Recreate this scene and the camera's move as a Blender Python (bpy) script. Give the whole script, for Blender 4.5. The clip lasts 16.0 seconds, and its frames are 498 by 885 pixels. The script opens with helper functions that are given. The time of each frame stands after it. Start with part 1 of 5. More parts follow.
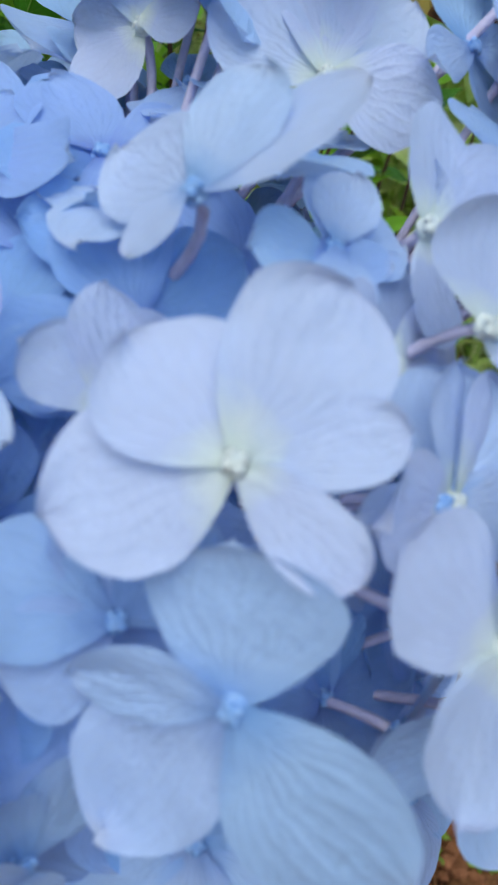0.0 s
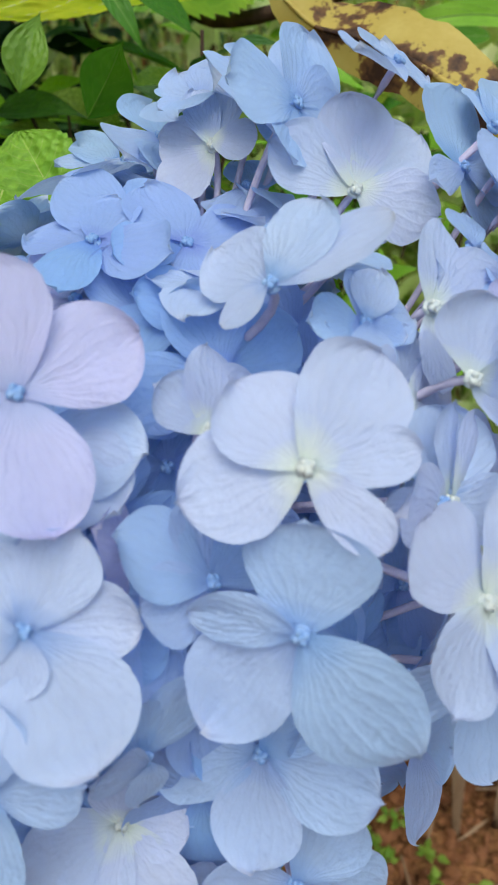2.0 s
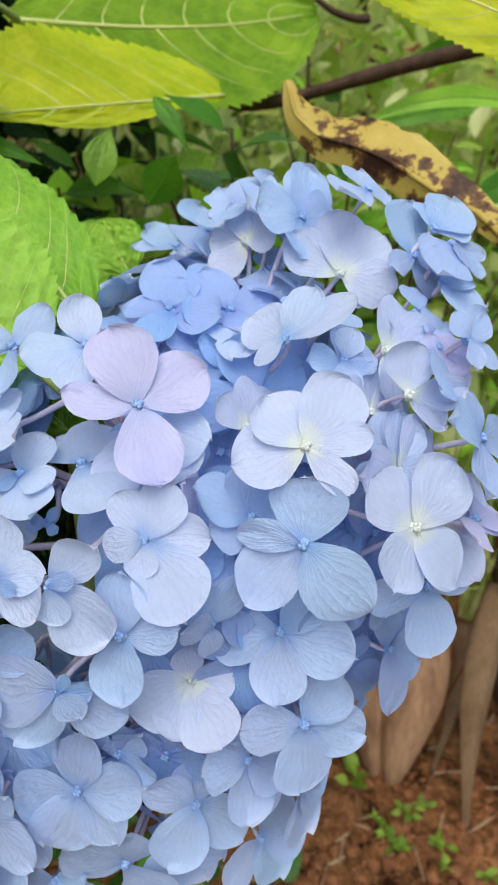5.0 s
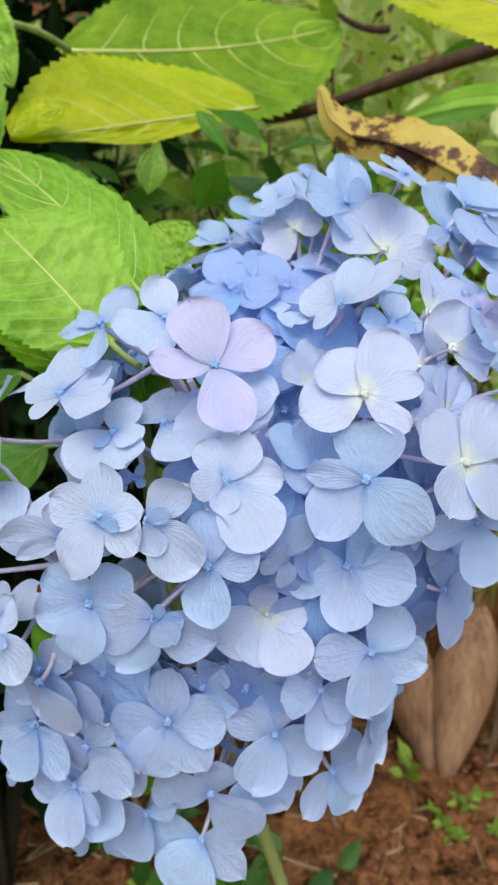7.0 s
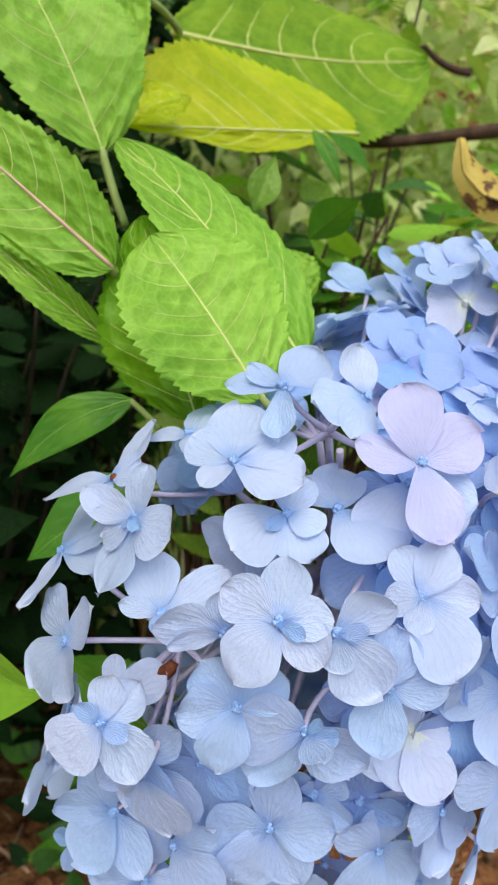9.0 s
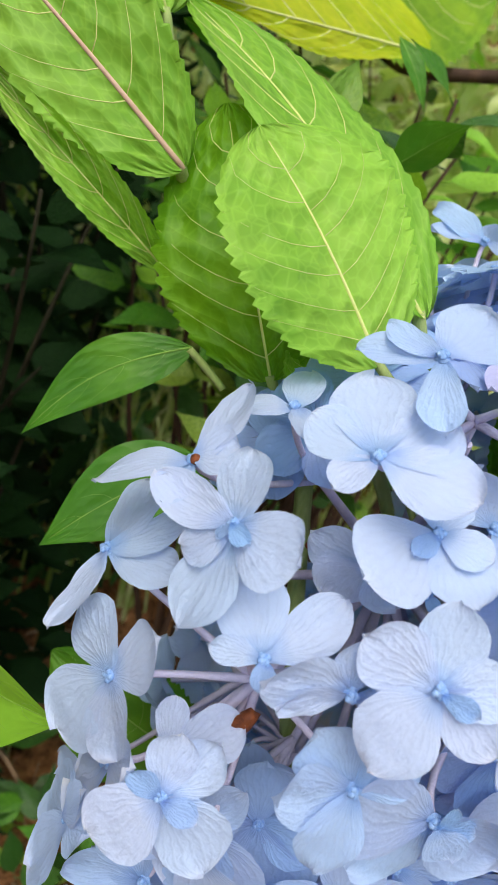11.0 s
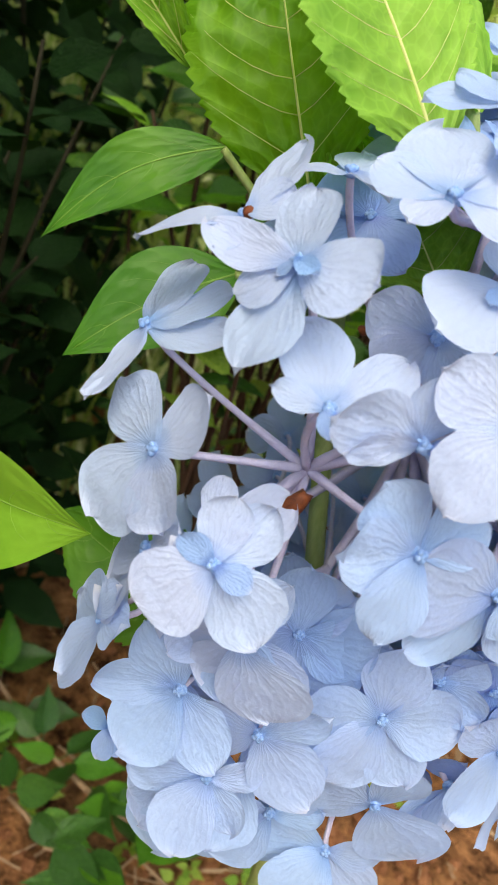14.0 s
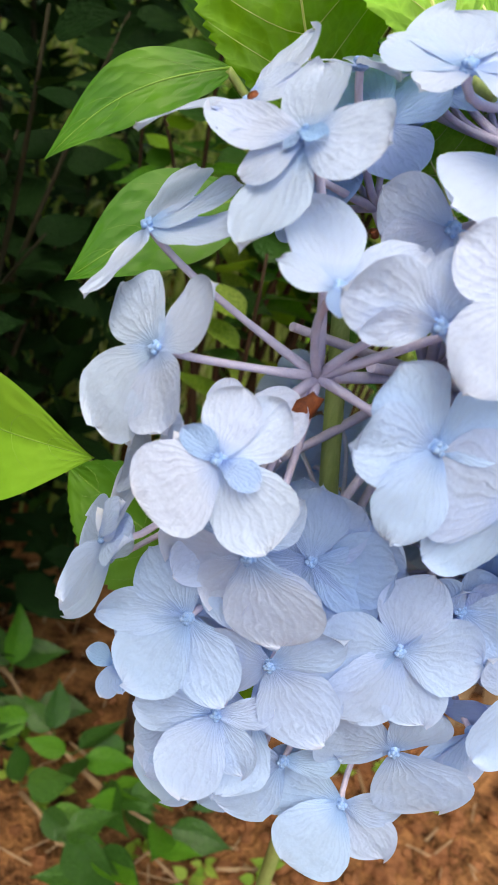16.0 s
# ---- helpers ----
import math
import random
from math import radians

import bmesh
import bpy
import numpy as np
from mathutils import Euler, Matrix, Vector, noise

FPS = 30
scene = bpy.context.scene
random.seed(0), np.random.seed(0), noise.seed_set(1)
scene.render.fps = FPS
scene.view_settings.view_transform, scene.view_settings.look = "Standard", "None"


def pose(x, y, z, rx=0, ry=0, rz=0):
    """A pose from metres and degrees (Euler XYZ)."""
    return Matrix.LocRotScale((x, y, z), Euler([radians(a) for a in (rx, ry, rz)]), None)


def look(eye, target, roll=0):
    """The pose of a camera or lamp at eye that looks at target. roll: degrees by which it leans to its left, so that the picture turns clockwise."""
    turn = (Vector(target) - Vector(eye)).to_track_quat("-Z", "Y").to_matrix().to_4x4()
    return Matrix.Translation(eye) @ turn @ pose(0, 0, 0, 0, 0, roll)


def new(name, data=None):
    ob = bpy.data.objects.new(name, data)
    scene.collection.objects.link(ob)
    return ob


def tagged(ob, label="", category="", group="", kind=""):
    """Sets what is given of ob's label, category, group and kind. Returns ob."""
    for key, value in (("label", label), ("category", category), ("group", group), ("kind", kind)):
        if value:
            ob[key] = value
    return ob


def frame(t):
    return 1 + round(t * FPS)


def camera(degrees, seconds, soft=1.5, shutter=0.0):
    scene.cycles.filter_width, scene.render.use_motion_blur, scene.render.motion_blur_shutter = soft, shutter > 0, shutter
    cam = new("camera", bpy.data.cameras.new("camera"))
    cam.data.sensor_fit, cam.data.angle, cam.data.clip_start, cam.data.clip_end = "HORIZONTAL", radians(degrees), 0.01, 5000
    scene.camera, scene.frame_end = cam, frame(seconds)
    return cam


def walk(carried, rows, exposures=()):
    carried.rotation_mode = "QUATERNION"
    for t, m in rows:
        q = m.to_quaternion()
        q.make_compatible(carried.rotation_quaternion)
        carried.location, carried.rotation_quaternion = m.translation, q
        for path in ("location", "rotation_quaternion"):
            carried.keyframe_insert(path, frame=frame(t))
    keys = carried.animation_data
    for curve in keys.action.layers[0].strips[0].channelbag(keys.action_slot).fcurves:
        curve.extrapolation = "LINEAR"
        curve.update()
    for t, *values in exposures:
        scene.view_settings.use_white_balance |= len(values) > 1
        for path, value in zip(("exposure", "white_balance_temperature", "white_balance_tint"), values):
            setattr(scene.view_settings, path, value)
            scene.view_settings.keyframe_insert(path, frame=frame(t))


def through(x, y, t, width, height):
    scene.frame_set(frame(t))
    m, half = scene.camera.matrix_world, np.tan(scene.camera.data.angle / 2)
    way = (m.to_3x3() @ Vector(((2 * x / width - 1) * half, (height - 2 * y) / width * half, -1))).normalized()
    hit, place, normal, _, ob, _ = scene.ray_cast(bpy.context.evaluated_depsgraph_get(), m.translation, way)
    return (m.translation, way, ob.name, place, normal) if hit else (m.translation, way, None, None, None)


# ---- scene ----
cam = camera(41.6, 16.0, soft=1.2)
# a phone focused at about a hand's length: what is nearer or much farther goes soft
cam.data.dof.use_dof, cam.data.dof.focus_distance, cam.data.dof.aperture_fstop = True, 0.166, 33.0
METRES, EYE, TILT, LEAN, TURN = 0.38, 0.62, -24.0, 0.0, 0.0
ROWS = [
    (0.0, 0.0, 0.0, 0.0, 0.0, 0.0, -0.0),
    (0.5, -0.0071, -0.035, 0.0035, 0.33, 1.22, -0.2),
    (1.0, -0.0169, -0.0451, -0.0023, 0.34, 1.6, -0.45),
    (1.5, -0.0222, -0.0761, -0.0001, -0.18, 2.94, -0.32),
    (2.0, -0.0272, -0.0889, -0.0088, -0.19, 2.95, -0.65),
    (2.5, -0.0245, -0.116, -0.014, -0.28, 2.83, -0.78),
    (3.0, -0.0158, -0.1479, -0.0133, 0.38, 3.35, -0.66),
    (5.5, -0.0329, -0.3023, -0.056, 2.3, 5.84, -0.11),
    (6.0, -0.0359, -0.3189, -0.0676, 3.52, 6.26, 0.99),
    (6.5, -0.0432, -0.3279, -0.0934, 5.03, 6.48, 1.66),
    (7.0, -0.055, -0.3378, -0.1026, 4.65, 6.91, 1.59),
    (7.5, -0.0949, -0.3457, -0.0748, 1.91, 6.72, -0.9),
    (8.0, -0.1423, -0.34, -0.0523, 1.04, 6.9, -2.77),
    (8.5, -0.206, -0.3143, -0.0369, -0.15, 6.75, -4.37),
    (9.0, -0.2594, -0.289, -0.0294, -2.45, 6.39, -6.86),
    (9.5, -0.3174, -0.2195, -0.0009, -3.8, 5.78, -9.21),
    (12.0, -0.3699, -0.1247, -0.0415, -8.62, 1.27, -12.74),
    (12.5, -0.3706, -0.1251, -0.0549, -8.4, 1.14, -12.81),
    (13.0, -0.3699, -0.1172, -0.0772, -8.74, 0.69, -11.97),
    (13.5, -0.3772, -0.1063, -0.103, -9.2, 0.32, -12.25),
    (14.0, -0.3767, -0.1085, -0.1286, -9.43, -0.03, -12.42),
    (14.5, -0.3727, -0.0999, -0.1434, -8.9, -0.34, -12.17),
    (15.0, -0.366, -0.0952, -0.1531, -8.78, -0.01, -12.08),
    (15.5, -0.3703, -0.0988, -0.1665, -8.6, 0.06, -12.37),
    (16.0, -0.3593, -0.0938, -0.1852, -8.3, 0.88, -11.91),
]
walk(cam, [(t, pose(0, 0, EYE, TILT, LEAN, TURN) @ pose(METRES * x, METRES * y, METRES * z, 90 + pitch, roll, yaw)) for t, x, y, z, yaw, pitch, roll in ROWS],
     exposures=((0.0, 0.16, 6000, 2), (1.5, 0.25, 6500, 2), (3.0, 0.38, 6900, 4), (5.5, 0.53, 7000, 6), (7.0, 0.56, 7000, 6), (9.0, 0.66, 6950, 7), (12.5, 0.78, 7100, 6), (14.0, 0.90, 7500, 6.5), (16.0, 0.97, 7750, 7)))

# ---- light: an open, thinly clouded sky over the garden ----
world = bpy.data.worlds.new("sky")
scene.world = world
world.use_nodes = True
sky = world.node_tree.nodes.new("ShaderNodeTexSky")
sky.sky_type, sky.sun_disc = "NISHITA", False
sky.sun_elevation, sky.sun_rotation, sky.air_density, sky.dust_density = radians(58), radians(200), 1.0, 3.0
background = world.node_tree.nodes["Background"]
background.inputs["Strength"].default_value = 0.15
world.node_tree.links.new(sky.outputs["Color"], background.inputs["Color"])
sun = new("sun", bpy.data.lights.new("sun", "SUN"))
sun.data.energy, sun.data.angle, sun.data.color = 1.2, radians(50), (1.0, 0.95, 0.87)
sun.matrix_world = look((0.3, -1.2, 2.2), (0, 0.1, 0))

# ---- materials ----
def nodes_of(name):
    m = bpy.data.materials.new(name)
    m.use_nodes = True
    t = m.node_tree
    return m, t, t.nodes["Principled BSDF"], t.nodes["Material Output"]


def node(t, kind, **values):
    n = t.nodes.new("ShaderNode" + kind)
    for key, value in values.items():
        if key.startswith("i_"):
            n.inputs[key[2:].replace("_", " ")].default_value = value
        else:
            setattr(n, key, value)
    return n


def maths(t, op, a, b=0.0, c=None):
    n = t.nodes.new("ShaderNodeMath")
    n.operation = op
    for i, v in enumerate((a, b) if c is None else (a, b, c)):
        if isinstance(v, (int, float)):
            n.inputs[i].default_value = v
        else:
            t.links.new(v, n.inputs[i])
    return n.outputs[0]


def ramp(t, fac, *stops):
    n = t.nodes.new("ShaderNodeValToRGB")
    el = n.color_ramp.elements
    while len(el) < len(stops):
        el.new(0.5)
    for e, (p, c) in zip(el, stops):
        e.position, e.color = p, (*c, 1)
    t.links.new(fac, n.inputs[0])
    return n.outputs[0]


def mixed(t, fac, a, b, mode="MIX"):
    n = t.nodes.new("ShaderNodeMix")
    n.data_type, n.blend_type = "RGBA", mode
    for v, i in ((fac, 0), (a, 6), (b, 7)):
        if isinstance(v, (int, float)):
            n.inputs[i].default_value = v
        elif isinstance(v, tuple):
            n.inputs[i].default_value = (*v, 1)
        else:
            t.links.new(v, n.inputs[i])
    return n.outputs[2]


def bumped(t, bsdf, height, strength, distance):
    n = node(t, "Bump", i_Strength=strength, i_Distance=distance)
    t.links.new(height, n.inputs["Height"])
    t.links.new(n.outputs[0], bsdf.inputs["Normal"])
    return n.outputs[0]


def noise_of(t, scale, detail=3.0, rough=0.55, coords=None):
    n = node(t, "TexNoise", i_Scale=scale, i_Detail=detail, i_Roughness=rough)
    if coords is None:
        coords = t.nodes.new("ShaderNodeTexCoord").outputs["Object"]
    t.links.new(coords, n.inputs["Vector"])
    return n.outputs["Fac"]


def let_light_through(t, bsdf, out, colour, share, normal=None):
    """Part of the light goes through the thin sheet."""
    tr = t.nodes.new("ShaderNodeBsdfTranslucent")
    t.links.new(colour, tr.inputs["Color"])
    if normal is not None:
        t.links.new(normal, tr.inputs["Normal"])
    mix = node(t, "MixShader", i_Fac=share)
    t.links.new(bsdf.outputs[0], mix.inputs[1])
    t.links.new(tr.outputs[0], mix.inputs[2])
    t.links.new(mix.outputs[0], out.inputs["Surface"])


def petal_material(name, rim, body, throat):
    """A thin petal: pale throat, fine forked veins, slight unevenness from petal to petal."""
    m, t, bsdf, out = nodes_of(name)
    uv = t.nodes.new("ShaderNodeUVMap")
    uv.uv_map = "sheet"
    xyz = t.nodes.new("ShaderNodeSeparateXYZ")
    t.links.new(uv.outputs[0], xyz.inputs[0])
    across, along = xyz.outputs[0], xyz.outputs[1]
    rnd = t.nodes.new("ShaderNodeObjectInfo").outputs["Random"]
    wob = maths(t, "MULTIPLY", noise_of(t, 3.5), 0.9)
    fan = maths(t, "DIVIDE", across, maths(t, "ADD", maths(t, "POWER", along, 0.6), 0.12))
    lines = maths(t, "SINE", maths(t, "MULTIPLY_ADD", fan, 10.0, maths(t, "MULTIPLY", wob, 6.0)))
    lines = maths(t, "POWER", maths(t, "ABSOLUTE", lines), 5.0)
    side = maths(t, "MULTIPLY_ADD", maths(t, "ABSOLUTE", across), -9.0, maths(t, "MULTIPLY_ADD", along, 19.0, maths(t, "MULTIPLY", wob, 9.0)))
    side = maths(t, "POWER", maths(t, "ABSOLUTE", maths(t, "SINE", side)), 6.0)
    veins = maths(t, "MAXIMUM", lines, maths(t, "MULTIPLY", side, 0.6))
    blotch = noise_of(t, 2.2, 4.0)
    col = ramp(t, maths(t, "ADD", along, maths(t, "MULTIPLY_ADD", blotch, 0.3, -0.15)), (0.0, throat), (0.20, body), (0.72, body), (1.0, rim))
    col = mixed(t, maths(t, "MULTIPLY", veins, 0.13), col, tuple(c * 0.80 for c in body))
    aged = maths(t, "MINIMUM", maths(t, "MAXIMUM", maths(t, "MULTIPLY_ADD", along, 6.0, maths(t, "MULTIPLY_ADD", blotch, 3.0, -6.7)), 0.0), 1.0)
    aged = maths(t, "MULTIPLY", aged, maths(t, "MINIMUM", maths(t, "MAXIMUM", maths(t, "MULTIPLY_ADD", rnd, 4.0, -2.4), 0.0), 0.5))
    col = mixed(t, aged, col, (0.86, 0.86, 0.84))
    hsv = node(t, "HueSaturation")
    t.links.new(maths(t, "MULTIPLY_ADD", rnd, 0.012, 0.500), hsv.inputs["Hue"])
    t.links.new(maths(t, "MULTIPLY_ADD", rnd, -0.12, 1.04), hsv.inputs["Saturation"])
    t.links.new(maths(t, "MULTIPLY_ADD", blotch, 0.18, 0.93), hsv.inputs["Value"])
    t.links.new(col, hsv.inputs["Color"])
    col = hsv.outputs[0]
    t.links.new(col, bsdf.inputs["Base Color"])
    t.links.new(maths(t, "MULTIPLY_ADD", blotch, 0.55, 0.16), bsdf.inputs["Roughness"])
    bsdf.inputs["Specular IOR Level"].default_value = 0.32
    relief = maths(t, "ADD", maths(t, "MULTIPLY", veins, -0.26), maths(t, "MULTIPLY", noise_of(t, 10.0, 4.0), 0.9))
    nrm = bumped(t, bsdf, relief, 0.62, 0.00046)
    let_light_through(t, bsdf, out, mixed(t, 0.35, col, (0.75, 0.88, 0.95)), 0.32, nrm)
    return m


def leaf_material(name, dark, light, rough=0.42, through=0.35, blotchy=0.25, spec=0.30, cells=1.0):
    """A green blade: lighter between the ribs, a net of fine veins, uneven tint."""
    m, t, bsdf, out = nodes_of(name)
    uv = t.nodes.new("ShaderNodeUVMap")
    uv.uv_map = "sheet"
    rnd = t.nodes.new("ShaderNodeObjectInfo").outputs["Random"]
    isl = t.nodes.new("ShaderNodeNewGeometry").outputs["Random Per Island"]
    vary = maths(t, "FRACT", maths(t, "ADD", rnd, isl))
    big = noise_of(t, 30.0, 3.0)
    fine = node(t, "TexVoronoi", i_Scale=20.0, feature="DISTANCE_TO_EDGE")
    even = t.nodes.new("ShaderNodeMapping")
    even.inputs["Scale"].default_value = (0.4, 1.0, 1.0)
    t.links.new(uv.outputs[0], even.inputs[0])
    t.links.new(even.outputs[0], fine.inputs["Vector"])
    puff = node(t, "TexVoronoi", feature="SMOOTH_F1", i_Scale=10.0, i_Smoothness=0.35)
    t.links.new(even.outputs[0], puff.inputs["Vector"])
    bubble = puff.outputs["Distance"]
    net = maths(t, "SUBTRACT", 1.0, maths(t, "MINIMUM", maths(t, "MULTIPLY", fine.outputs["Distance"], 7.0), 1.0))
    mixf = maths(t, "ADD", maths(t, "MULTIPLY_ADD", big, 2.2, -0.80), maths(t, "MULTIPLY_ADD", vary, blotchy * 2, -blotchy))
    col = ramp(t, mixf, (0.1, dark), (0.9, light))
    xyz = t.nodes.new("ShaderNodeSeparateXYZ")
    t.links.new(uv.outputs[0], xyz.inputs[0])
    half = maths(t, "ABSOLUTE", xyz.outputs[0])
    phase = maths(t, "MULTIPLY_ADD", xyz.outputs[1], 7.0, maths(t, "MULTIPLY", half, -1.7))
    phase = maths(t, "MULTIPLY_ADD", big, 0.25, phase)
    hump = maths(t, "ABSOLUTE", maths(t, "SINE", maths(t, "MULTIPLY", phase, math.pi)))
    ribs = maths(t, "POWER", maths(t, "SUBTRACT", 1.0, hump), 3.0)
    col = mixed(t, maths(t, "MULTIPLY", ribs, 0.26 * cells), col, tuple(min(1.0, c * 1.25 + 0.02) for c in light))
    col = mixed(t, maths(t, "MULTIPLY", bubble, 0.45 * cells), col, dark)
    col = mixed(t, maths(t, "MULTIPLY", net, 0.15 * cells), col, tuple(min(1.0, c * 1.35 + 0.03) for c in light))
    t.links.new(col, bsdf.inputs["Base Color"])
    bsdf.inputs["Roughness"].default_value = rough
    bsdf.inputs["Specular IOR Level"].default_value = spec
    nrm = bumped(t, bsdf, maths(t, "ADD", maths(t, "MULTIPLY_ADD", hump, 0.22 * cells, maths(t, "MULTIPLY", bubble, -1.7 * cells)), maths(t, "MULTIPLY", big, 0.5)), 0.9, 0.0016)
    let_light_through(t, bsdf, out, mixed(t, 1.0, col, (1.0, 1.0, 0.55), "MULTIPLY"), through, nrm)
    return m


def plain_material(name, a, b, scale, rough=0.7, bump=0.5, depth=0.001, spec=0.3, stretch=(1, 1, 1), span=(0.15, 0.85)):
    m, t, bsdf, out = nodes_of(name)
    mp = t.nodes.new("ShaderNodeMapping")
    mp.inputs["Scale"].default_value = stretch
    t.links.new(t.nodes.new("ShaderNodeTexCoord").outputs["Object"], mp.inputs[0])
    n1, n2 = noise_of(t, scale, 5.0, 0.6, mp.outputs[0]), noise_of(t, scale * 7, 3.0, 0.6, mp.outputs[0])
    f = maths(t, "MULTIPLY_ADD", n1, 1.3, maths(t, "MULTIPLY_ADD", n2, 0.6, -0.45))
    t.links.new(ramp(t, f, (span[0], a), (span[1], b)), bsdf.inputs["Base Color"])
    bsdf.inputs["Roughness"].default_value = rough
    bsdf.inputs["Specular IOR Level"].default_value = spec
    bumped(t, bsdf, f, bump, depth)
    return m


PETALS = {
    "blue": petal_material("petal_blue", (0.498, 0.640, 0.900), (0.417, 0.605, 0.900), (0.268, 0.480, 0.870)),
    "pale": petal_material("petal_pale_blue", (0.594, 0.690, 0.890), (0.503, 0.645, 0.890), (0.289, 0.500, 0.860)),
    "milk": petal_material("petal_milky_blue", (0.535, 0.63, 0.89), (0.535, 0.65, 0.89), (0.800, 0.90, 0.82)),
    "lilac": petal_material("petal_lilac", (0.610, 0.60, 0.89), (0.567, 0.60, 0.90), (0.492, 0.58, 0.88)),
    "slate": petal_material("petal_slate_blue", (0.428, 0.580, 0.850), (0.374, 0.555, 0.860), (0.289, 0.460, 0.820)),
    "inner": petal_material("petal_inner_blue", (0.482, 0.62, 0.88), (0.300, 0.51, 0.85), (0.128, 0.32, 0.80)),
    # darker copy of the blue: shade in the gaps between florets, as colour
    "deep": petal_material("petal_shaded_blue", (0.342, 0.550, 0.880), (0.300, 0.505, 0.880), (0.204, 0.371, 0.837)),
}
EYE_BLUE = plain_material("eye_blue", (0.14, 0.34, 0.78), (0.42, 0.60, 0.90), 900, 0.5)
EYE_PALE = plain_material("eye_cream", (0.55, 0.66, 0.72), (0.80, 0.84, 0.76), 900, 0.5)
STALK = plain_material("stalk_mauve", (0.50, 0.48, 0.68), (0.66, 0.62, 0.80), 260, 0.55)
GREEN_STALK = plain_material("stalk_green", (0.20, 0.30, 0.08), (0.40, 0.48, 0.18), 120, 0.5, stretch=(1, 1, 0.2))
HYDRANGEA = leaf_material("hydrangea_leaf", (0.22, 0.50, 0.045), (0.42, 0.73, 0.105), 0.45, 0.42)
LEAF_BRIGHT = leaf_material("young_leaf", (0.25, 0.56, 0.045), (0.38, 0.72, 0.08), 0.35, 0.4, 0.2, 0.35, 0.15)
HYDRANGEA_YELLOW = leaf_material("hydrangea_leaf_yellowing", (0.52, 0.70, 0.02), (0.84, 0.87, 0.05), 0.45, 0.55)
HYDRANGEA_MID = leaf_material("hydrangea_leaf_green", (0.14, 0.33, 0.014), (0.34, 0.56, 0.03), 0.45, 0.45)
HYDRANGEA_DARK = leaf_material("hydrangea_leaf_deep", (0.12, 0.34, 0.012), (0.24, 0.52, 0.02), 0.42, 0.45)
RIB = plain_material("leaf_rib", (0.54, 0.62, 0.18), (0.68, 0.70, 0.30), 120, 0.5, 0.2)
RIB_GREEN = plain_material("leaf_rib_green", (0.13, 0.29, 0.035), (0.22, 0.40, 0.07), 120, 0.5, 0.2)
RIB_PINK = plain_material("leaf_rib_pink", (0.52, 0.33, 0.25), (0.64, 0.45, 0.36), 120, 0.5, 0.2)
SHRUB = leaf_material("shrub_leaf", (0.030, 0.105, 0.018), (0.075, 0.21, 0.035), 0.33, 0.28, 0.35, 0.5, 0.3)
SHRUB_LIGHT = leaf_material("shrub_leaf_light", (0.19, 0.38, 0.04), (0.50, 0.68, 0.13), 0.38, 0.45, 0.4, 0.45, 0.3)
# leaf colour raised very pale, standing in for sunlight on the bank
SHRUB_SUNLIT = leaf_material("shrub_leaf_sunlit", (0.50, 0.66, 0.22), (0.86, 0.90, 0.55), 0.45, 0.5, 0.45, 0.4, 0.2)
SHRUB_FRESH = leaf_material("shrub_leaf_fresh", (0.060, 0.22, 0.018), (0.145, 0.37, 0.032), 0.36, 0.35, 0.3, 0.25, 0.2)
# near-black leaf green: the shade on the left is put into this colour
SHRUB_SHADED = leaf_material("shrub_leaf_shaded", (0.006, 0.024, 0.006), (0.014, 0.046, 0.011), 0.6, 0.2, 0.35, 0.08, 0.3)
GRASS = leaf_material("grass_blade", (0.36, 0.50, 0.13), (0.80, 0.78, 0.48), 0.5, 0.42, 0.45, 0.3, 0.0)
BARK = plain_material("bark", (0.026, 0.015, 0.010), (0.105, 0.06, 0.038), 90, 0.8, 0.9, 0.002, stretch=(1, 1, 0.25))
# bark darkened in colour for stems that stand in shade
TWIG_SHADED = plain_material("shaded_twig", (0.010, 0.012, 0.005), (0.035, 0.030, 0.016), 90, 0.8, 0.6, 0.002, stretch=(1, 1, 0.25))
SOIL = plain_material("red_soil", (0.030, 0.011, 0.005), (0.50, 0.235, 0.10), 30, 0.95, 1.0, 0.014, 0.1, span=(0.28, 0.80))
CLOD = plain_material("soil_clod", (0.10, 0.036, 0.016), (0.34, 0.155, 0.075), 60, 0.95, 0.8, 0.003, 0.1)
HUSK = plain_material("husk_brown", (0.15, 0.075, 0.042), (0.42, 0.26, 0.155), 26, 0.6, 0.6, 0.002, 0.35, (1, 1, 0.22), (0.28, 0.76))
HUSK_INNER = plain_material("husk_fibre", (0.09, 0.035, 0.016), (0.26, 0.11, 0.05), 60, 0.9, 1.0, 0.004, 0.1, (1, 1, 0.1))
RUST = plain_material("dried_bud", (0.06, 0.014, 0.006), (0.27, 0.075, 0.022), 500, 0.5, 0.6, 0.0005)
STRAW = plain_material("dry_stalk", (0.22, 0.13, 0.075), (0.45, 0.32, 0.20), 30, 0.75, 0.8, 0.003, 0.2, (1, 1, 0.1))


def dry_leaf_material():
    m, t, bsdf, out = nodes_of("withered_leaf")
    n = noise_of(t, 42.0, 4.0, 0.62)
    fine = noise_of(t, 260.0, 3.0)
    col = ramp(t, maths(t, "MULTIPLY_ADD", fine, 0.12, maths(t, "SUBTRACT", n, 0.06)), (0.38, (0.05, 0.02, 0.009)), (0.445, (0.19, 0.09, 0.03)), (0.475, (0.60, 0.46, 0.10)), (0.8, (0.74, 0.62, 0.19)))
    t.links.new(col, bsdf.inputs["Base Color"])
    bsdf.inputs["Roughness"].default_value = 0.6
    nrm = bumped(t, bsdf, n, 0.5, 0.001)
    let_light_through(t, bsdf, out, col, 0.3, nrm)
    return m


DRY = dry_leaf_material()

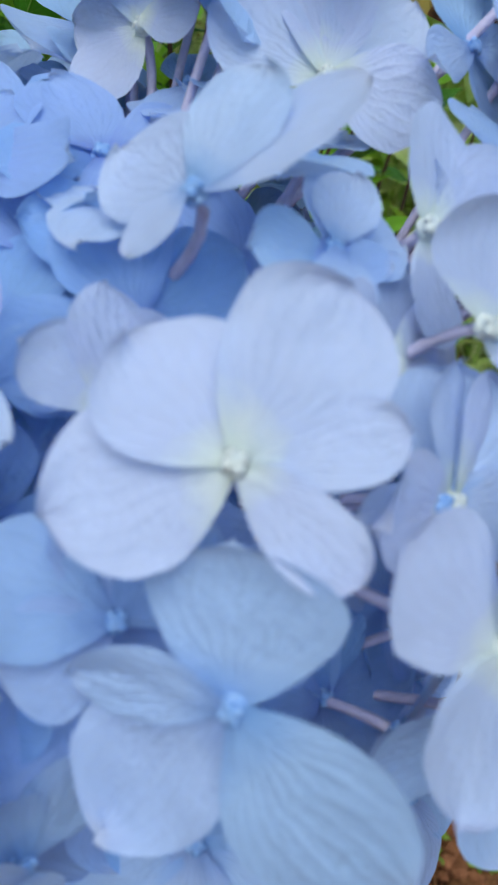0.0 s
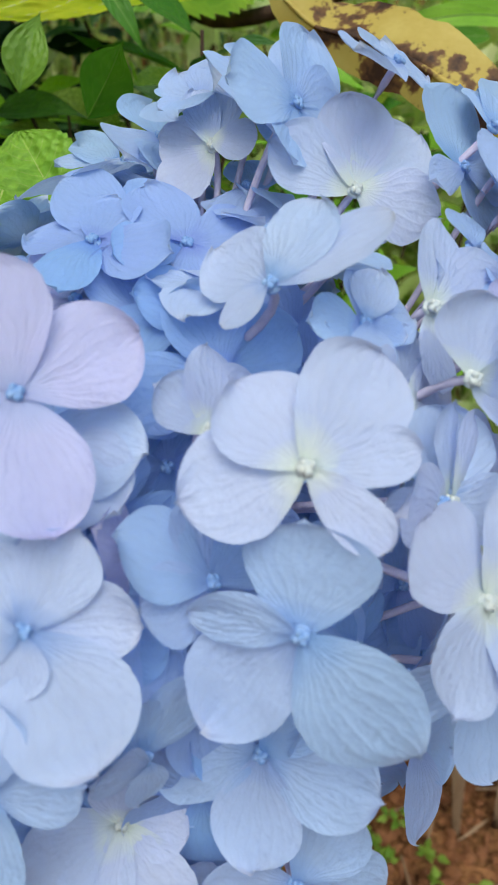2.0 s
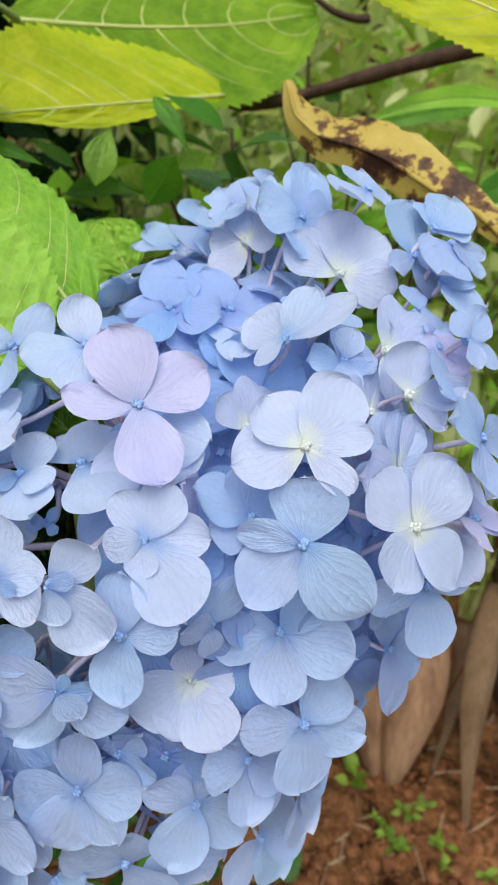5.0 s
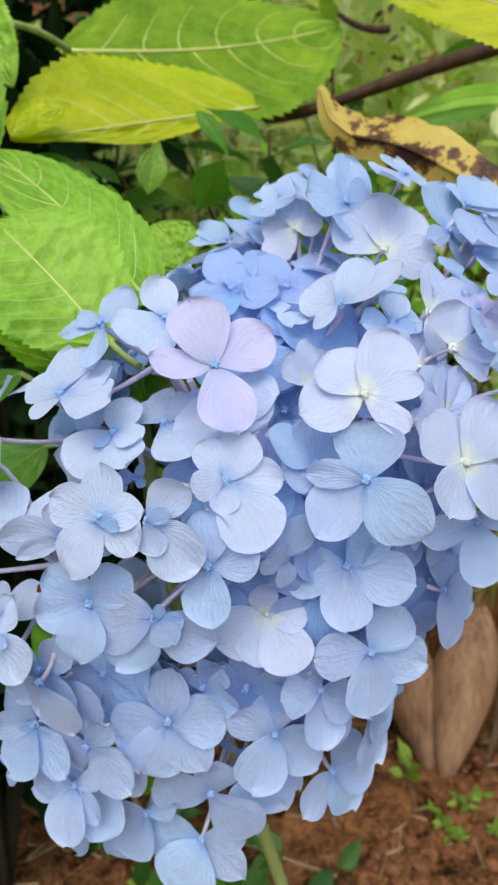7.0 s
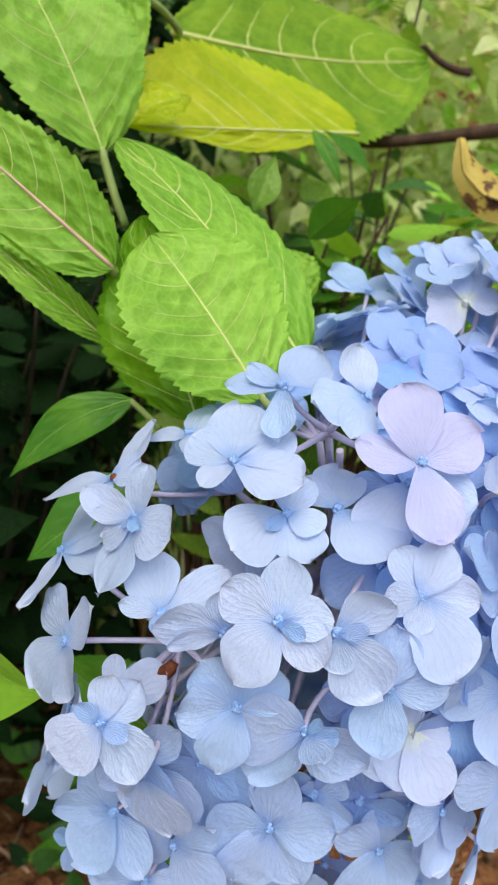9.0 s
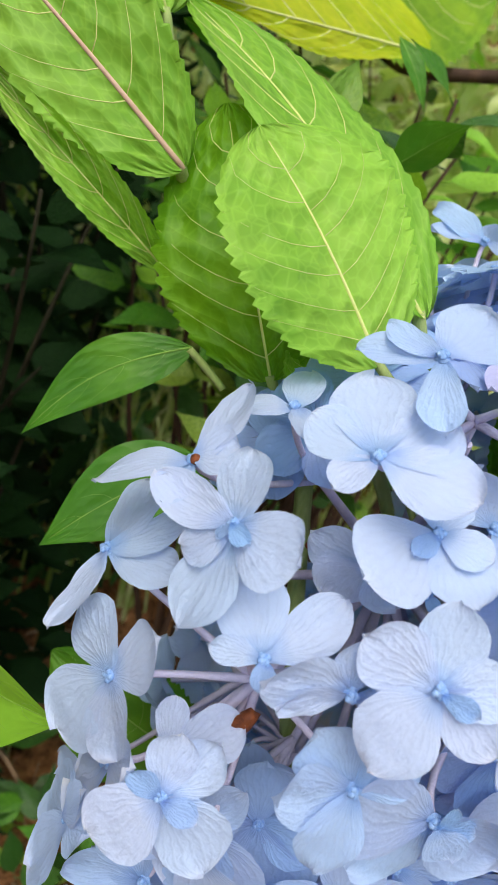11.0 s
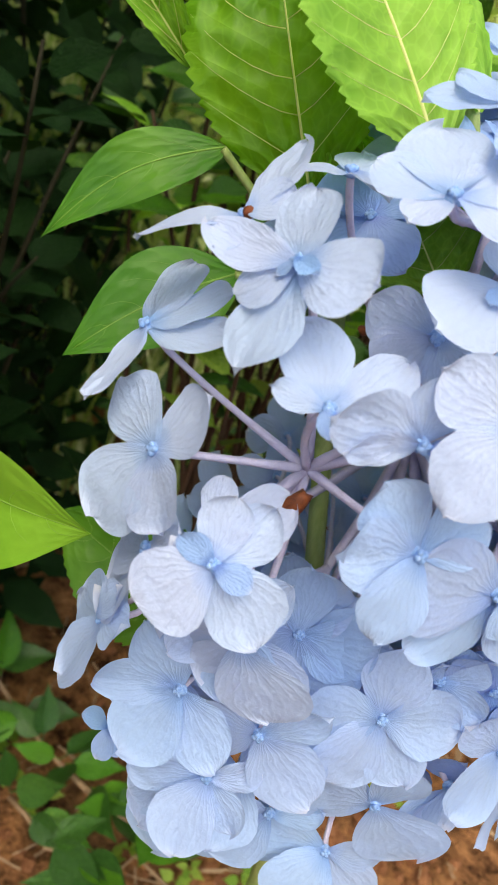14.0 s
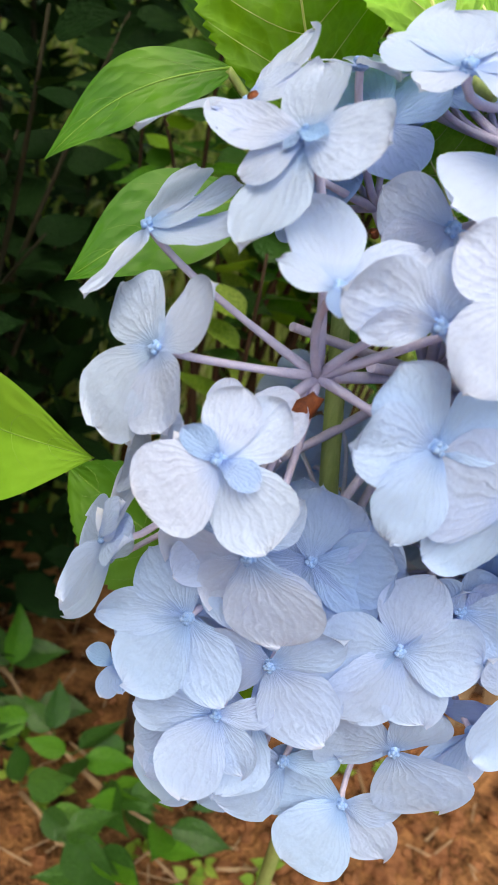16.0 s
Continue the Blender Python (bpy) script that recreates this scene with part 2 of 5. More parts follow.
# ---- helpers for building ----
def part(name, bm, material, parent=None, label=""):
    """Links a bmesh as one mesh object under a thing or a part."""
    me = bpy.data.meshes.new(name)
    bm.to_mesh(me)
    bm.free()
    me.materials.append(material)
    ob = new(name, me)
    ob.parent = parent
    if label:
        tagged(ob, label)
    return ob


def smooth(bm):
    for f in bm.faces:
        f.smooth = True
    return bm


def tube(bm, points, radii, sides=7):
    """A tapered round stalk through the points."""
    points = [Vector(p) for p in points]
    rings = []
    ref = Vector((0.31, 0.22, 0.92))
    for i, p in enumerate(points):
        d = (points[min(i + 1, len(points) - 1)] - points[max(i - 1, 0)]).normalized()
        a = d.cross(ref)
        a = a.normalized() if a.length > 1e-4 else d.orthogonal().normalized()
        b = d.cross(a)
        r = radii[i] if isinstance(radii, (list, tuple)) else radii
        rings.append([bm.verts.new(p + (a * math.cos(k * 2 * math.pi / sides) + b * math.sin(k * 2 * math.pi / sides)) * r) for k in range(sides)])
    for r0, r1 in zip(rings, rings[1:]):
        for k in range(sides):
            bm.faces.new((r0[k], r0[(k + 1) % sides], r1[(k + 1) % sides], r1[k])).smooth = True
    for ring, flip in ((rings[0], True), (rings[-1], False)):
        bm.faces.new(ring[::-1] if flip else ring)
    return bm


def bend(a, b, c, steps=8):
    """Points on a smooth curve from a to c, drawn towards b."""
    a, b, c = Vector(a), Vector(b), Vector(c)
    return [a * (1 - s) ** 2 + b * 2 * s * (1 - s) + c * s * s for s in (i / steps for i in range(steps + 1))]


def sheet(bm, point, rows, cols):
    """A grid of quads: point(s, u) for s in 0..1 along and u in -1..1 across, with a UV map of the same."""
    uv = bm.loops.layers.uv.get("sheet") or bm.loops.layers.uv.new("sheet")
    grid = [[(bm.verts.new(point(i / rows, 2 * j / cols - 1)), (2 * j / cols - 1, i / rows)) for j in range(cols + 1)] for i in range(rows + 1)]
    for i in range(rows):
        for j in range(cols):
            quad = (grid[i][j], grid[i][j + 1], grid[i + 1][j + 1], grid[i + 1][j])
            f = bm.faces.new([v for v, _ in quad])
            f.smooth = True
            for loop, (_, w) in zip(f.loops, quad):
                loop[uv].uv = w
    return bm


def ball(bm, centre, r, squash=1.0, seg=8):
    m = Matrix.Translation(centre) @ Matrix.Diagonal((r, r, r * squash, 1))
    bmesh.ops.create_uvsphere(bm, u_segments=seg, v_segments=max(4, seg - 2), radius=1, matrix=m)
    return smooth(bm)


def leaf_frame(base, tip, edge):
    base, tip, edge = Vector(base), Vector(tip), Vector(edge)
    long = (tip - base)
    length = long.length
    long.normalize()
    wide = (edge - base) - long * (edge - base).dot(long)
    width = wide.length
    wide.normalize()
    return base, long, wide, long.cross(wide), length, width


def leaf(name, base, tip, edge, blade_mat, rib_mat, label, fold=0.25, arch=0.08, teeth=22, blunt=0.8, seed=0, petiole=None, quilt=1.0, wave=0.05, curl=0.0, veins=7, taper=0.72, sway=0.0, fine=1.0, lop=1.0, ribw=1.0):
    """A broad leaf from base to tip; edge is a point on its margin, which sets its width and its face.
    fold: how steeply the halves rise from the midrib; arch: rise of the middle; curl: the tip's drop."""
    base, long, wide, up, length, width = leaf_frame(base, tip, edge)
    rnd = random.Random(seed)
    ph = rnd.random() * 6.28

    def point(s, u, lift=0.0):
        w = width * (math.sin(math.pi * min(1.0, s ** blunt * 0.985 + 0.012)) ** taper)
        if u * lop < 0:
            w *= abs(lop)
        saw = (s * teeth + 0.9 * noise.noise(Vector((s * 6, 2.0 if u > 0 else 0.0, seed)))) % 1.0
        w *= 1 + (0.08 * saw - 0.04) * (abs(u) > 0.99) * (teeth > 0)
        swell = abs(math.sin(math.pi * (s * veins - abs(u) * 1.7)))
        z = fold * abs(u) * w + arch * length * math.sin(math.pi * s) - curl * length * max(0.0, s - 0.55) ** 2
        z += quilt * 0.035 * width * swell * (abs(u) > 0.04) * math.sin(math.pi * min(1, abs(u)))
        z += wave * width * abs(u) ** 2 * math.sin(s * 9 + ph + (2 if u > 0 else 0))
        return base + long * (s * length) + wide * (u * w + sway * length * math.sin(math.pi * s)) + up * (z + lift)

    thing = tagged(new(name), label, "leaf", "large leaves round the flower head")
    part("blade", sheet(bmesh.new(), point, max(24, teeth * 4), 14), blade_mat, thing)
    bm = bmesh.new()
    tube(bm, [point(i / 16, 0) for i in range(16)], [length * ribw * (0.0062 - 0.0048 * i / 16) for i in range(16)], 6)
    part("midrib", bm, rib_mat, thing, "raised pale midrib")
    if veins:
        bm = bmesh.new()
        for k in range(1, veins):
            for side in (-1, 1):
                s0 = (k - 0.35 + rnd.uniform(-0.16, 0.16)) / veins
                tube(bm, [point(min(0.99, s0 + 1.8 / veins * f ** 1.6), side * f * 0.95, length * 0.0002) for f in (0.02, 0.2, 0.4, 0.6, 0.8, 1.0)], [length * fine * r for r in (0.0024, 0.0020, 0.0016, 0.0012, 0.0008, 0.0003)], 4)
        part("vein_net", bm, RIB if rib_mat is RIB_PINK else rib_mat, thing, "pale side veins")
    if petiole is not None:
        p = Vector(petiole)
        bm = bmesh.new()
        tube(bm, bend(p, (p + base) / 2 - up * length * 0.04, base + long * length * 0.02), [min(0.0021, length * 0.022)] * 9, 7)
        part("petiole", bm, GREEN_STALK, thing, "green leaf stalk")
    return thing

# ---- the ground: flat soil, then a bank that rises behind ----
def ground_height(x, y):
    rise = max(0.0, y - 0.62)
    z = 0.62 * rise if rise < 4 else 2.48 + 0.05 * (min(rise, 30) - 4)
    n = noise.noise(Vector((x * 3, y * 3, 0.3))) * 0.03 + noise.noise(Vector((x * 14, y * 14, 1.7))) * 0.012
    fine = noise.noise(Vector((x * 55, y * 55, 4.1))) * 0.0045
    return z + (n + fine) * (1 if y > -2 else 0.3) - 0.01


bm = bmesh.new()
xs = [-200, -60, -20, -8, -4, -2.5, -1.6] + [-1.1 + 0.022 * i for i in range(101)] + [1.6, 2.5, 4, 8, 20, 60, 200]
ys = [-200, -60, -20, -6, -2, -0.8, -0.3] + [0.0 + 0.022 * i for i in range(50)] + [1.1 + 0.1 * i for i in range(40)] + [5.5, 7, 10, 16, 30, 70, 200]
grid = [[bm.verts.new((x, y, ground_height(x, y))) for x in xs] for y in ys]
for r0, r1 in zip(grid, grid[1:]):
    for k in range(len(xs) - 1):
        bm.faces.new((r0[k], r0[k + 1], r1[k + 1], r1[k])).smooth = True
ground = part("ground", bm, SOIL)
tagged(ground, "bare reddish brown garden soil rising into a bank", "ground", kind="structure")

# ---- the hydrangea flower head ----
CORE = Vector((-0.045, 0.128, 0.525))
head = tagged(new("flower_head"), "large rounded hydrangea head of pale blue and lilac florets", "flower")
head.location = CORE
bpy.context.view_layer.update()
rng = random.Random(7)


def petal_mesh(seed, material):
    """One rounded sepal, 1 long: narrow foot, broad waist, softly pointed tip, wavy rim."""
    r = random.Random(seed)
    broad, tip, dish, rim, ph = r.uniform(0.40, 0.46), r.uniform(0.0, 0.06), r.uniform(-0.05, 0.08), r.uniform(0.010, 0.032), r.uniform(0, 6)
    waist, lean, keel, skew = r.uniform(0.54, 0.66), r.uniform(-0.05, 0.05), r.uniform(0.0, 0.11), r.uniform(-0.09, 0.09)
    blunt, twist = r.uniform(0.50, 0.68), r.uniform(-0.06, 0.06)

    def point(s, u):
        if s > waist:
            w = broad * 1.06 * max(0.0, 1 - ((s - waist) / (1 - waist)) ** 1.9) ** blunt
        else:
            w = broad * 1.06 * (0.17 + 0.83 * math.sin(math.pi / 2 * (s / waist)) ** 0.9)
        w *= 1 + skew * (1 if u > 0 else -1) * abs(u) + 0.07 * noise.noise(Vector((s * 2.6, u * 0.8 + seed, 0.5))) * abs(u) + 0.035 * noise.noise(Vector((s * 9, u + seed, 2.5))) * abs(u)
        x = s + tip * (1 - abs(u)) ** 2 * s ** 8
        z = dish * math.sin(math.pi * s) + keel * u * u * s - keel * 0.4 * (1 - abs(u)) ** 3 * s - 0.06 * max(0.0, s - 0.7) * (keel > 0.07)
        z += rim * abs(u) ** 2 * math.sin(s * 8 + ph + 1.9 * u) + twist * u * s + 0.02 * noise.noise(Vector((s * 5, u * 3, seed)))
        return Vector((0.03 + 0.97 * x, u * w + lean * math.sin(math.pi * s), z))

    bm = sheet(bmesh.new(), lambda s, u: point(1 - (1 - s) ** 1.5, u), 16, 12)
    me = bpy.data.meshes.new("petal")
    bm.to_mesh(me)
    bm.free()
    me.materials.append(material)
    return me


PETAL_MESHES = {tone: [petal_mesh(40 + k, mat) for k in range(18)] for tone, mat in PETALS.items()}


def bud_mesh(material):
    """The closed true flower in the middle of a floret: a bead with four lobes on a small collar."""
    bm = bmesh.new()
    ball(bm, (0, 0, 0.0010), 0.00125, 0.95)
    for k in range(4):
        a = k * math.pi / 2 + 0.4
        ball(bm, (0.0008 * math.cos(a), 0.0008 * math.sin(a), 0.0015), 0.00085, 0.8, 6)
    ball(bm, (0, 0, 0.0002), 0.0018, 0.45)
    me = bpy.data.meshes.new("bud")
    bm.to_mesh(me)
    bm.free()
    me.materials.append(material)
    return me


BUDS = [bud_mesh(EYE_BLUE), bud_mesh(EYE_PALE)]
# where the flower stalks branch
HUBS = [CORE + Vector((0.062 * math.sin(a) * math.cos(b), -0.038 * math.cos(a) * math.cos(b) - 0.012, 0.068 * math.sin(b)))
        for b in (-1.1, -0.5, 0.1, 0.65, 1.2) for a in (-1.5, -0.8, 0.0, 0.8, 1.5)]
HUBS += [Vector((-0.1060, 0.0690, 0.5325)), Vector((-0.068, 0.094, 0.598))]


def bloom(x, y, z, nx, ny, nz, tone, *petals):
    """One floret at x, y, z facing (nx, ny, nz); petals: (turn in degrees, length in millimetres, and a width and a lift in degrees where they differ)."""
    c, n = Vector((x, y, z)), Vector((nx, ny, nz)).normalized()
    e1 = Vector((0, 0, 1)).cross(n).normalized()
    e2 = n.cross(e1)
    turn = Matrix((e1, e2, n)).transposed().to_4x4()
    turn.translation = c
    back = turn.inverted()
    hub = min(HUBS, key=lambda h: (h - c).length + 0.6 * max(0.0, (h - c).normalized().dot(n)))
    bm = bmesh.new()
    tube(bm, bend((0, 0, 0.0004), (0, 0, -0.011), back @ hub, 7), [0.0009] * 6 + [0.0011, 0.0013], 6)
    me = bpy.data.meshes.new("floret")
    bm.to_mesh(me)
    bm.free()
    me.materials.append(STALK)
    floret = new("floret", me)
    floret.parent, floret.matrix_parent_inverse, floret.matrix_basis = head, Matrix(), Matrix.Translation(-CORE) @ turn
    wide = len([p for p in petals if p[1] > 11])
    for k, (a, mm, *rel) in enumerate(petals):
        ob = new("petal", rng.choice(PETAL_MESHES["inner" if mm < 9 else tone]))
        ob.parent = floret
        length = min(mm, 24.0) / 1000 * 1.05
        spread = rng.uniform(0.92, 1.08) * (max(rel[0], 0.86) * 1.05 if len(rel) > 1 and rel[0] > 0.62 else rel[0] if rel else 1.0 if wide < 5 else 0.9) * (0.75 if mm < 9 else 1.0)
        lift = 0.0003 + 0.0006 * (k % 2) + (0.0016 if mm < 11 else 0)
        ob.matrix_basis = (Matrix.Translation((0, 0, lift)) @ Matrix.Rotation(radians(a), 4, "Z") @ Matrix.Rotation(radians(-rel[1] if len(rel) > 1 else 0), 4, "Y") @ Matrix.Rotation(radians(rng.uniform(-9, 9)), 4, "X")
                           @ Matrix.Diagonal((length, length * spread, length, 1)))
    bud = new("bud", BUDS[1] if tone == "milk" else BUDS[0])
    bud.parent = floret
    return floret


bloom(-0.0461, 0.0650, 0.6007, 0.22, -0.82, 0.53, "lilac", (106, 21.2, 0.83, 10), (25, 20.6, 0.93, -0), (166, 19.3, 0.62, -0), (-80, 21.9, 0.86, -0))
bloom(-0.0965, 0.0686, 0.5928, -0.23, -0.50, 0.83, "pale", (164, 16.6, 0.82, -0), (112, 21.2, 0.74, 0), (53, 18.2, 0.81, 0), (-4, 20.5, 0.76, -0), (-116, 11.6, 0.81, -0))
bloom(-0.0850, 0.0837, 0.6129, -0.41, -0.55, 0.73, "blue", (-163, 17.8, 0.60, -0), (76, 15.0, 1.35, 0), (-62, 18.9, 0.60, 0), (167, 14.5, 0.60, 0))
bloom(-0.0619, 0.0761, 0.6144, 0.27, -0.68, 0.68, "pale", (-173, 17.2, 0.69, -0), (86, 15.9, 0.86, -0), (-122, 14.7, 0.81, -0))
bloom(-0.0484, 0.1138, 0.6072, 0.06, -0.66, 0.75, "lilac", (48, 18.4), (118, 16.5), (-155, 13.6), (-46, 18.0))
bloom(-0.0798, 0.0654, 0.5802, -0.24, -0.55, 0.80, "pale", (-125, 17.9, 1.24, -0), (-47, 16.1, 0.73, -0), (89, 13.3, 1.12, 0), (-7, 11.2, 0.95, -0), (-113, 7.7))
bloom(-0.0648, 0.0720, 0.5809, -0.09, -0.35, 0.93, "pale", (-43, 21.7), (144, 15.5), (100, 17.9))
bloom(-0.0454, 0.0724, 0.5917, -0.17, -0.85, 0.50, "pale", (-121, 21.4), (-6, 18.5), (-37, 18.9))
bloom(-0.0436, 0.0498, 0.5684, 0.11, -0.90, 0.42, "pale", (120, 13.7, 0.64, -0), (60, 16.0, 0.99, -0), (-2, 16.7, 0.64, 0), (-64, 22.3, 0.65, 3), (-99, 9.4, 0.80, -0), (180, 9.9, 0.69, -0))
bloom(-0.0806, 0.0414, 0.5612, -0.15, -0.92, 0.36, "pale", (91, 15.9, 0.94, -0), (159, 16.1, 0.88, -0), (11, 13.7, 0.87, -0), (-33, 15.0, 1.01, -0), (-115, 18.6, 0.76, -0), (-17, 7.6))
bloom(-0.0654, 0.0397, 0.5611, -0.12, -0.99, 0.05, "pale", (41, 16.0, 0.74, 0), (-73, 9.8, 0.97, 0), (-47, 19.7, 0.96, 0), (29, 8.0))
bloom(0.0125, 0.1217, 0.6307, 0.16, -0.89, 0.43, "milk", (149, 20.2, 0.95, -0), (89, 20.6, 0.84, -0), (39, 19.9, 0.90, -0), (-16, 18.8, 0.83, -0))
bloom(0.0378, 0.1307, 0.6357, 0.65, -0.63, 0.42, "blue", (67, 20.6, 1.08, 0), (-169, 16.0, 0.60, 0), (-62, 15.5, 1.28, -0), (-11, 17.2, 0.70, -0))
bloom(-0.0191, 0.1393, 0.6401, -0.25, -0.83, 0.50, "milk", (85, 17.9, 0.60, -0), (117, 15.6, 0.60, -0), (171, 13.9, 0.91, -0), (2, 10.8, 1.05, -0), (-137, 15.6, 0.88, 0))
bloom(-0.0008, 0.1309, 0.6483, 0.63, -0.62, 0.46, "blue", (54, 22.4), (169, 19.2), (6, 17.2), (-118, 15.5))
bloom(0.0211, 0.1311, 0.6564, 0.48, -0.36, 0.80, "blue", (48, 15.6), (-177, 19.8), (-8, 12.3))
bloom(0.0443, 0.1316, 0.6442, 0.40, -0.53, 0.74, "blue", (5, 17.7), (35, 25.8), (68, 13.5))
bloom(0.0461, 0.1205, 0.6275, 0.45, -0.45, 0.77, "blue", (-40, 16.9), (-105, 15.7), (17, 19.0))
bloom(-0.0062, 0.0833, 0.6151, -0.42, -0.66, 0.62, "pale", (157, 15.4, 1.06, -0), (79, 17.0, 0.85, 0), (-119, 10.7, 0.60, -0), (41, 22.1, 0.60, 0))
bloom(0.0238, 0.0929, 0.6102, 0.46, -0.79, 0.41, "milk", (67, 17.4, 0.89, -0), (12, 18.6, 0.65, 0), (-94, 15.6, 0.60, 0))
bloom(0.0286, 0.0793, 0.6002, 0.56, -0.81, 0.19, "milk", (70, 14.6, 1.29, 0), (-2, 21.2, 0.60, 3), (-38, 17.2, 0.60, 0))
bloom(0.0103, 0.0867, 0.6075, 0.42, -0.61, 0.67, "blue", (166, 11.2), (56, 12.5), (1, 12.8), (-112, 10.0))
bloom(-0.0014, 0.0601, 0.5909, 0.02, -0.83, 0.55, "milk", (129, 16.9, 1.01, 0), (57, 21.4, 0.73, 0), (10, 17.5, 0.60, 0), (-45, 16.6, 0.60, 0), (-165, 19.1, 0.99, -0))
bloom(-0.0176, 0.0752, 0.5913, 0.62, -0.68, 0.39, "milk", (72, 14.8), (130, 12.1), (25, 14.2))
bloom(0.0176, 0.0803, 0.5946, 0.82, -0.48, 0.33, "milk", (39, 16.9), (-5, 18.1), (142, 13.9))
bloom(0.0281, 0.0573, 0.5692, 0.51, -0.77, 0.39, "milk", (122, 18.1, 0.96, -0), (42, 21.2, 0.90, 8), (-62, 20.5, 0.68, 0), (-130, 17.5, 1.11, -0))
bloom(0.0252, 0.0727, 0.5793, 0.67, -0.69, 0.27, "milk", (68, 17.3), (24, 19.1), (171, 14.7))
bloom(-0.0016, 0.0515, 0.5669, -0.21, -0.95, 0.24, "blue", (93, 16.9, 1.40, -0), (176, 17.3, 0.60, -0), (-129, 22.0, 0.85, -0), (-37, 22.7, 0.82, 7))
bloom(-0.0164, 0.0629, 0.5685, 0.56, -0.59, 0.58, "slate", (73, 14.7), (136, 18.4), (175, 13.4), (21, 17.6))
bloom(-0.0070, 0.0596, 0.5343, -0.22, -0.90, 0.39, "blue", (-167, 20.7, 0.84, -0), (45, 16.7, 0.76, 0), (-11, 21.1, 0.86, -0), (-88, 19.8, 0.80, -0))
bloom(-0.0277, 0.0521, 0.5417, 0.67, -0.74, -0.11, "blue", (119, 15.1), (163, 10.8), (-99, 9.3), (48, 15.1))
bloom(0.0294, 0.0853, 0.5099, 0.74, -0.60, 0.30, "slate", (-36, 19.2, 0.65, -0), (-114, 20.0, 1.04, -0), (71, 13.7, 1.40, -0))
bloom(0.0000, 0.0571, 0.5039, 0.27, -0.95, 0.14, "blue", (176, 19.0, 0.89, -0), (47, 17.6, 1.03, -0), (-23, 20.2, 0.74, -0), (-95, 22.1, 0.80, -0))
bloom(-0.0333, 0.0588, 0.5176, 0.05, -0.81, 0.58, "milk", (-156, 19.7, 0.77, -0), (-66, 19.8, 0.75, 0), (-12, 12.3, 1.03, 0), (-108, 16.6, 0.77, 0), (98, 9.4, 1.15, 0))
bloom(-0.0492, 0.0409, 0.5454, -0.13, -0.95, 0.27, "blue", (-87, 17.8, 0.91, -0), (91, 16.2, 0.83, 0), (12, 15.3, 0.71, 0))
bloom(-0.0709, 0.0573, 0.4759, 0.02, -0.98, 0.18, "blue", (81, 19.0, 0.97, 0), (-171, 19.6, 1.05, -0), (-57, 21.3, 0.88, 0), (0, 20.0, 0.94, -0), (-121, 21.5, 0.88, 0))
bloom(-0.0879, 0.0431, 0.5323, 0.21, -0.95, 0.21, "blue", (-174, 15.9, 0.77, 0), (-104, 18.1, 0.71, -0), (130, 16.4, 0.88, 0), (28, 15.0, 1.00, 0))
bloom(-0.0679, 0.0439, 0.5263, 0.06, -1.00, 0.04, "blue", (171, 18.9, 1.13, -0), (-28, 19.8, 1.05, -0), (-130, 20.9, 0.77, -0), (-55, 9.5, 1.13, -0), (-5, 8.8), (66, 6.2))
bloom(-0.1125, 0.0519, 0.4970, -0.54, -0.82, -0.20, "pale", (-150, 20.7, 1.10), (-58, 20.8, 1.25), (-107, 18.3, 0.80))
bloom(-0.0849, 0.0642, 0.4274, -0.46, -0.85, 0.26, "blue", (-123, 27.4), (-162, 20.3, 0.70), (32, 15.5, 0.60))
bloom(-0.0646, 0.0637, 0.4154, -0.12, -0.97, 0.20, "blue", (178, 21.9, 0.64, -0), (-126, 21.2, 1.11, 12), (-41, 20.8, 0.93, -0), (16, 17.8, 0.86, 0))
bloom(-0.0587, 0.0610, 0.4407, -0.14, -0.97, -0.19, "blue", (171, 21.2, 0.95, 9), (-38, 21.2, 1.38, 11), (77, 18.3, 0.69, -0))
bloom(-0.0340, 0.0601, 0.4682, 0.34, -0.92, 0.19, "blue", (78, 14.8, 1.17, 0), (147, 18.4, 0.85, 0), (-49, 21.5, 0.86, 0), (-120, 21.1, 0.92, 0))
bloom(-0.0174, 0.0600, 0.4870, 0.58, -0.78, 0.24, "blue", (-98, 20.2), (-44, 16.7), (115, 15.5), (171, 15.8))
bloom(-0.0133, 0.0711, 0.4414, 0.59, -0.78, 0.21, "blue", (29, 17.0, 1.17, 0), (-18, 18.9, 0.91, 0), (-73, 19.3, 0.75, 0), (-147, 18.6, 0.81, 0))
bloom(-0.0001, 0.0649, 0.4715, 0.87, -0.49, 0.02, "blue", (-78, 33.6), (-55, 13.7), (-17, 21.3))
bloom(-0.0401, 0.0625, 0.4501, 0.22, -0.97, -0.03, "blue", (-41, 18.1), (-105, 19.8), (-67, 20.8))
bloom(-0.1217, 0.0614, 0.5753, -0.68, -0.54, 0.49, "pale", (118, 15.5, 0.89, -0), (-177, 21.2, 0.60, 9), (-84, 21.3, 0.87, 0), (6, 16.5, 0.70, 0), (-132, 13.1, 0.90, -0), (-8, 6.6), (-108, 4.1))
bloom(-0.1463, 0.0811, 0.5518, -0.61, -0.37, 0.71, "pale", (112, 18.9, 0.68, -0), (-71, 20.1, 0.60, 0), (24, 21.2, 0.62, -4), (56, 19.5, 0.60, -0))
bloom(-0.1390, 0.0624, 0.5327, -0.75, -0.61, 0.25, "pale", (157, 18.9, 0.72, -0), (63, 16.7, 0.95, 0), (-111, 21.2, 0.84, 3), (-49, 16.3, 1.05, -0))
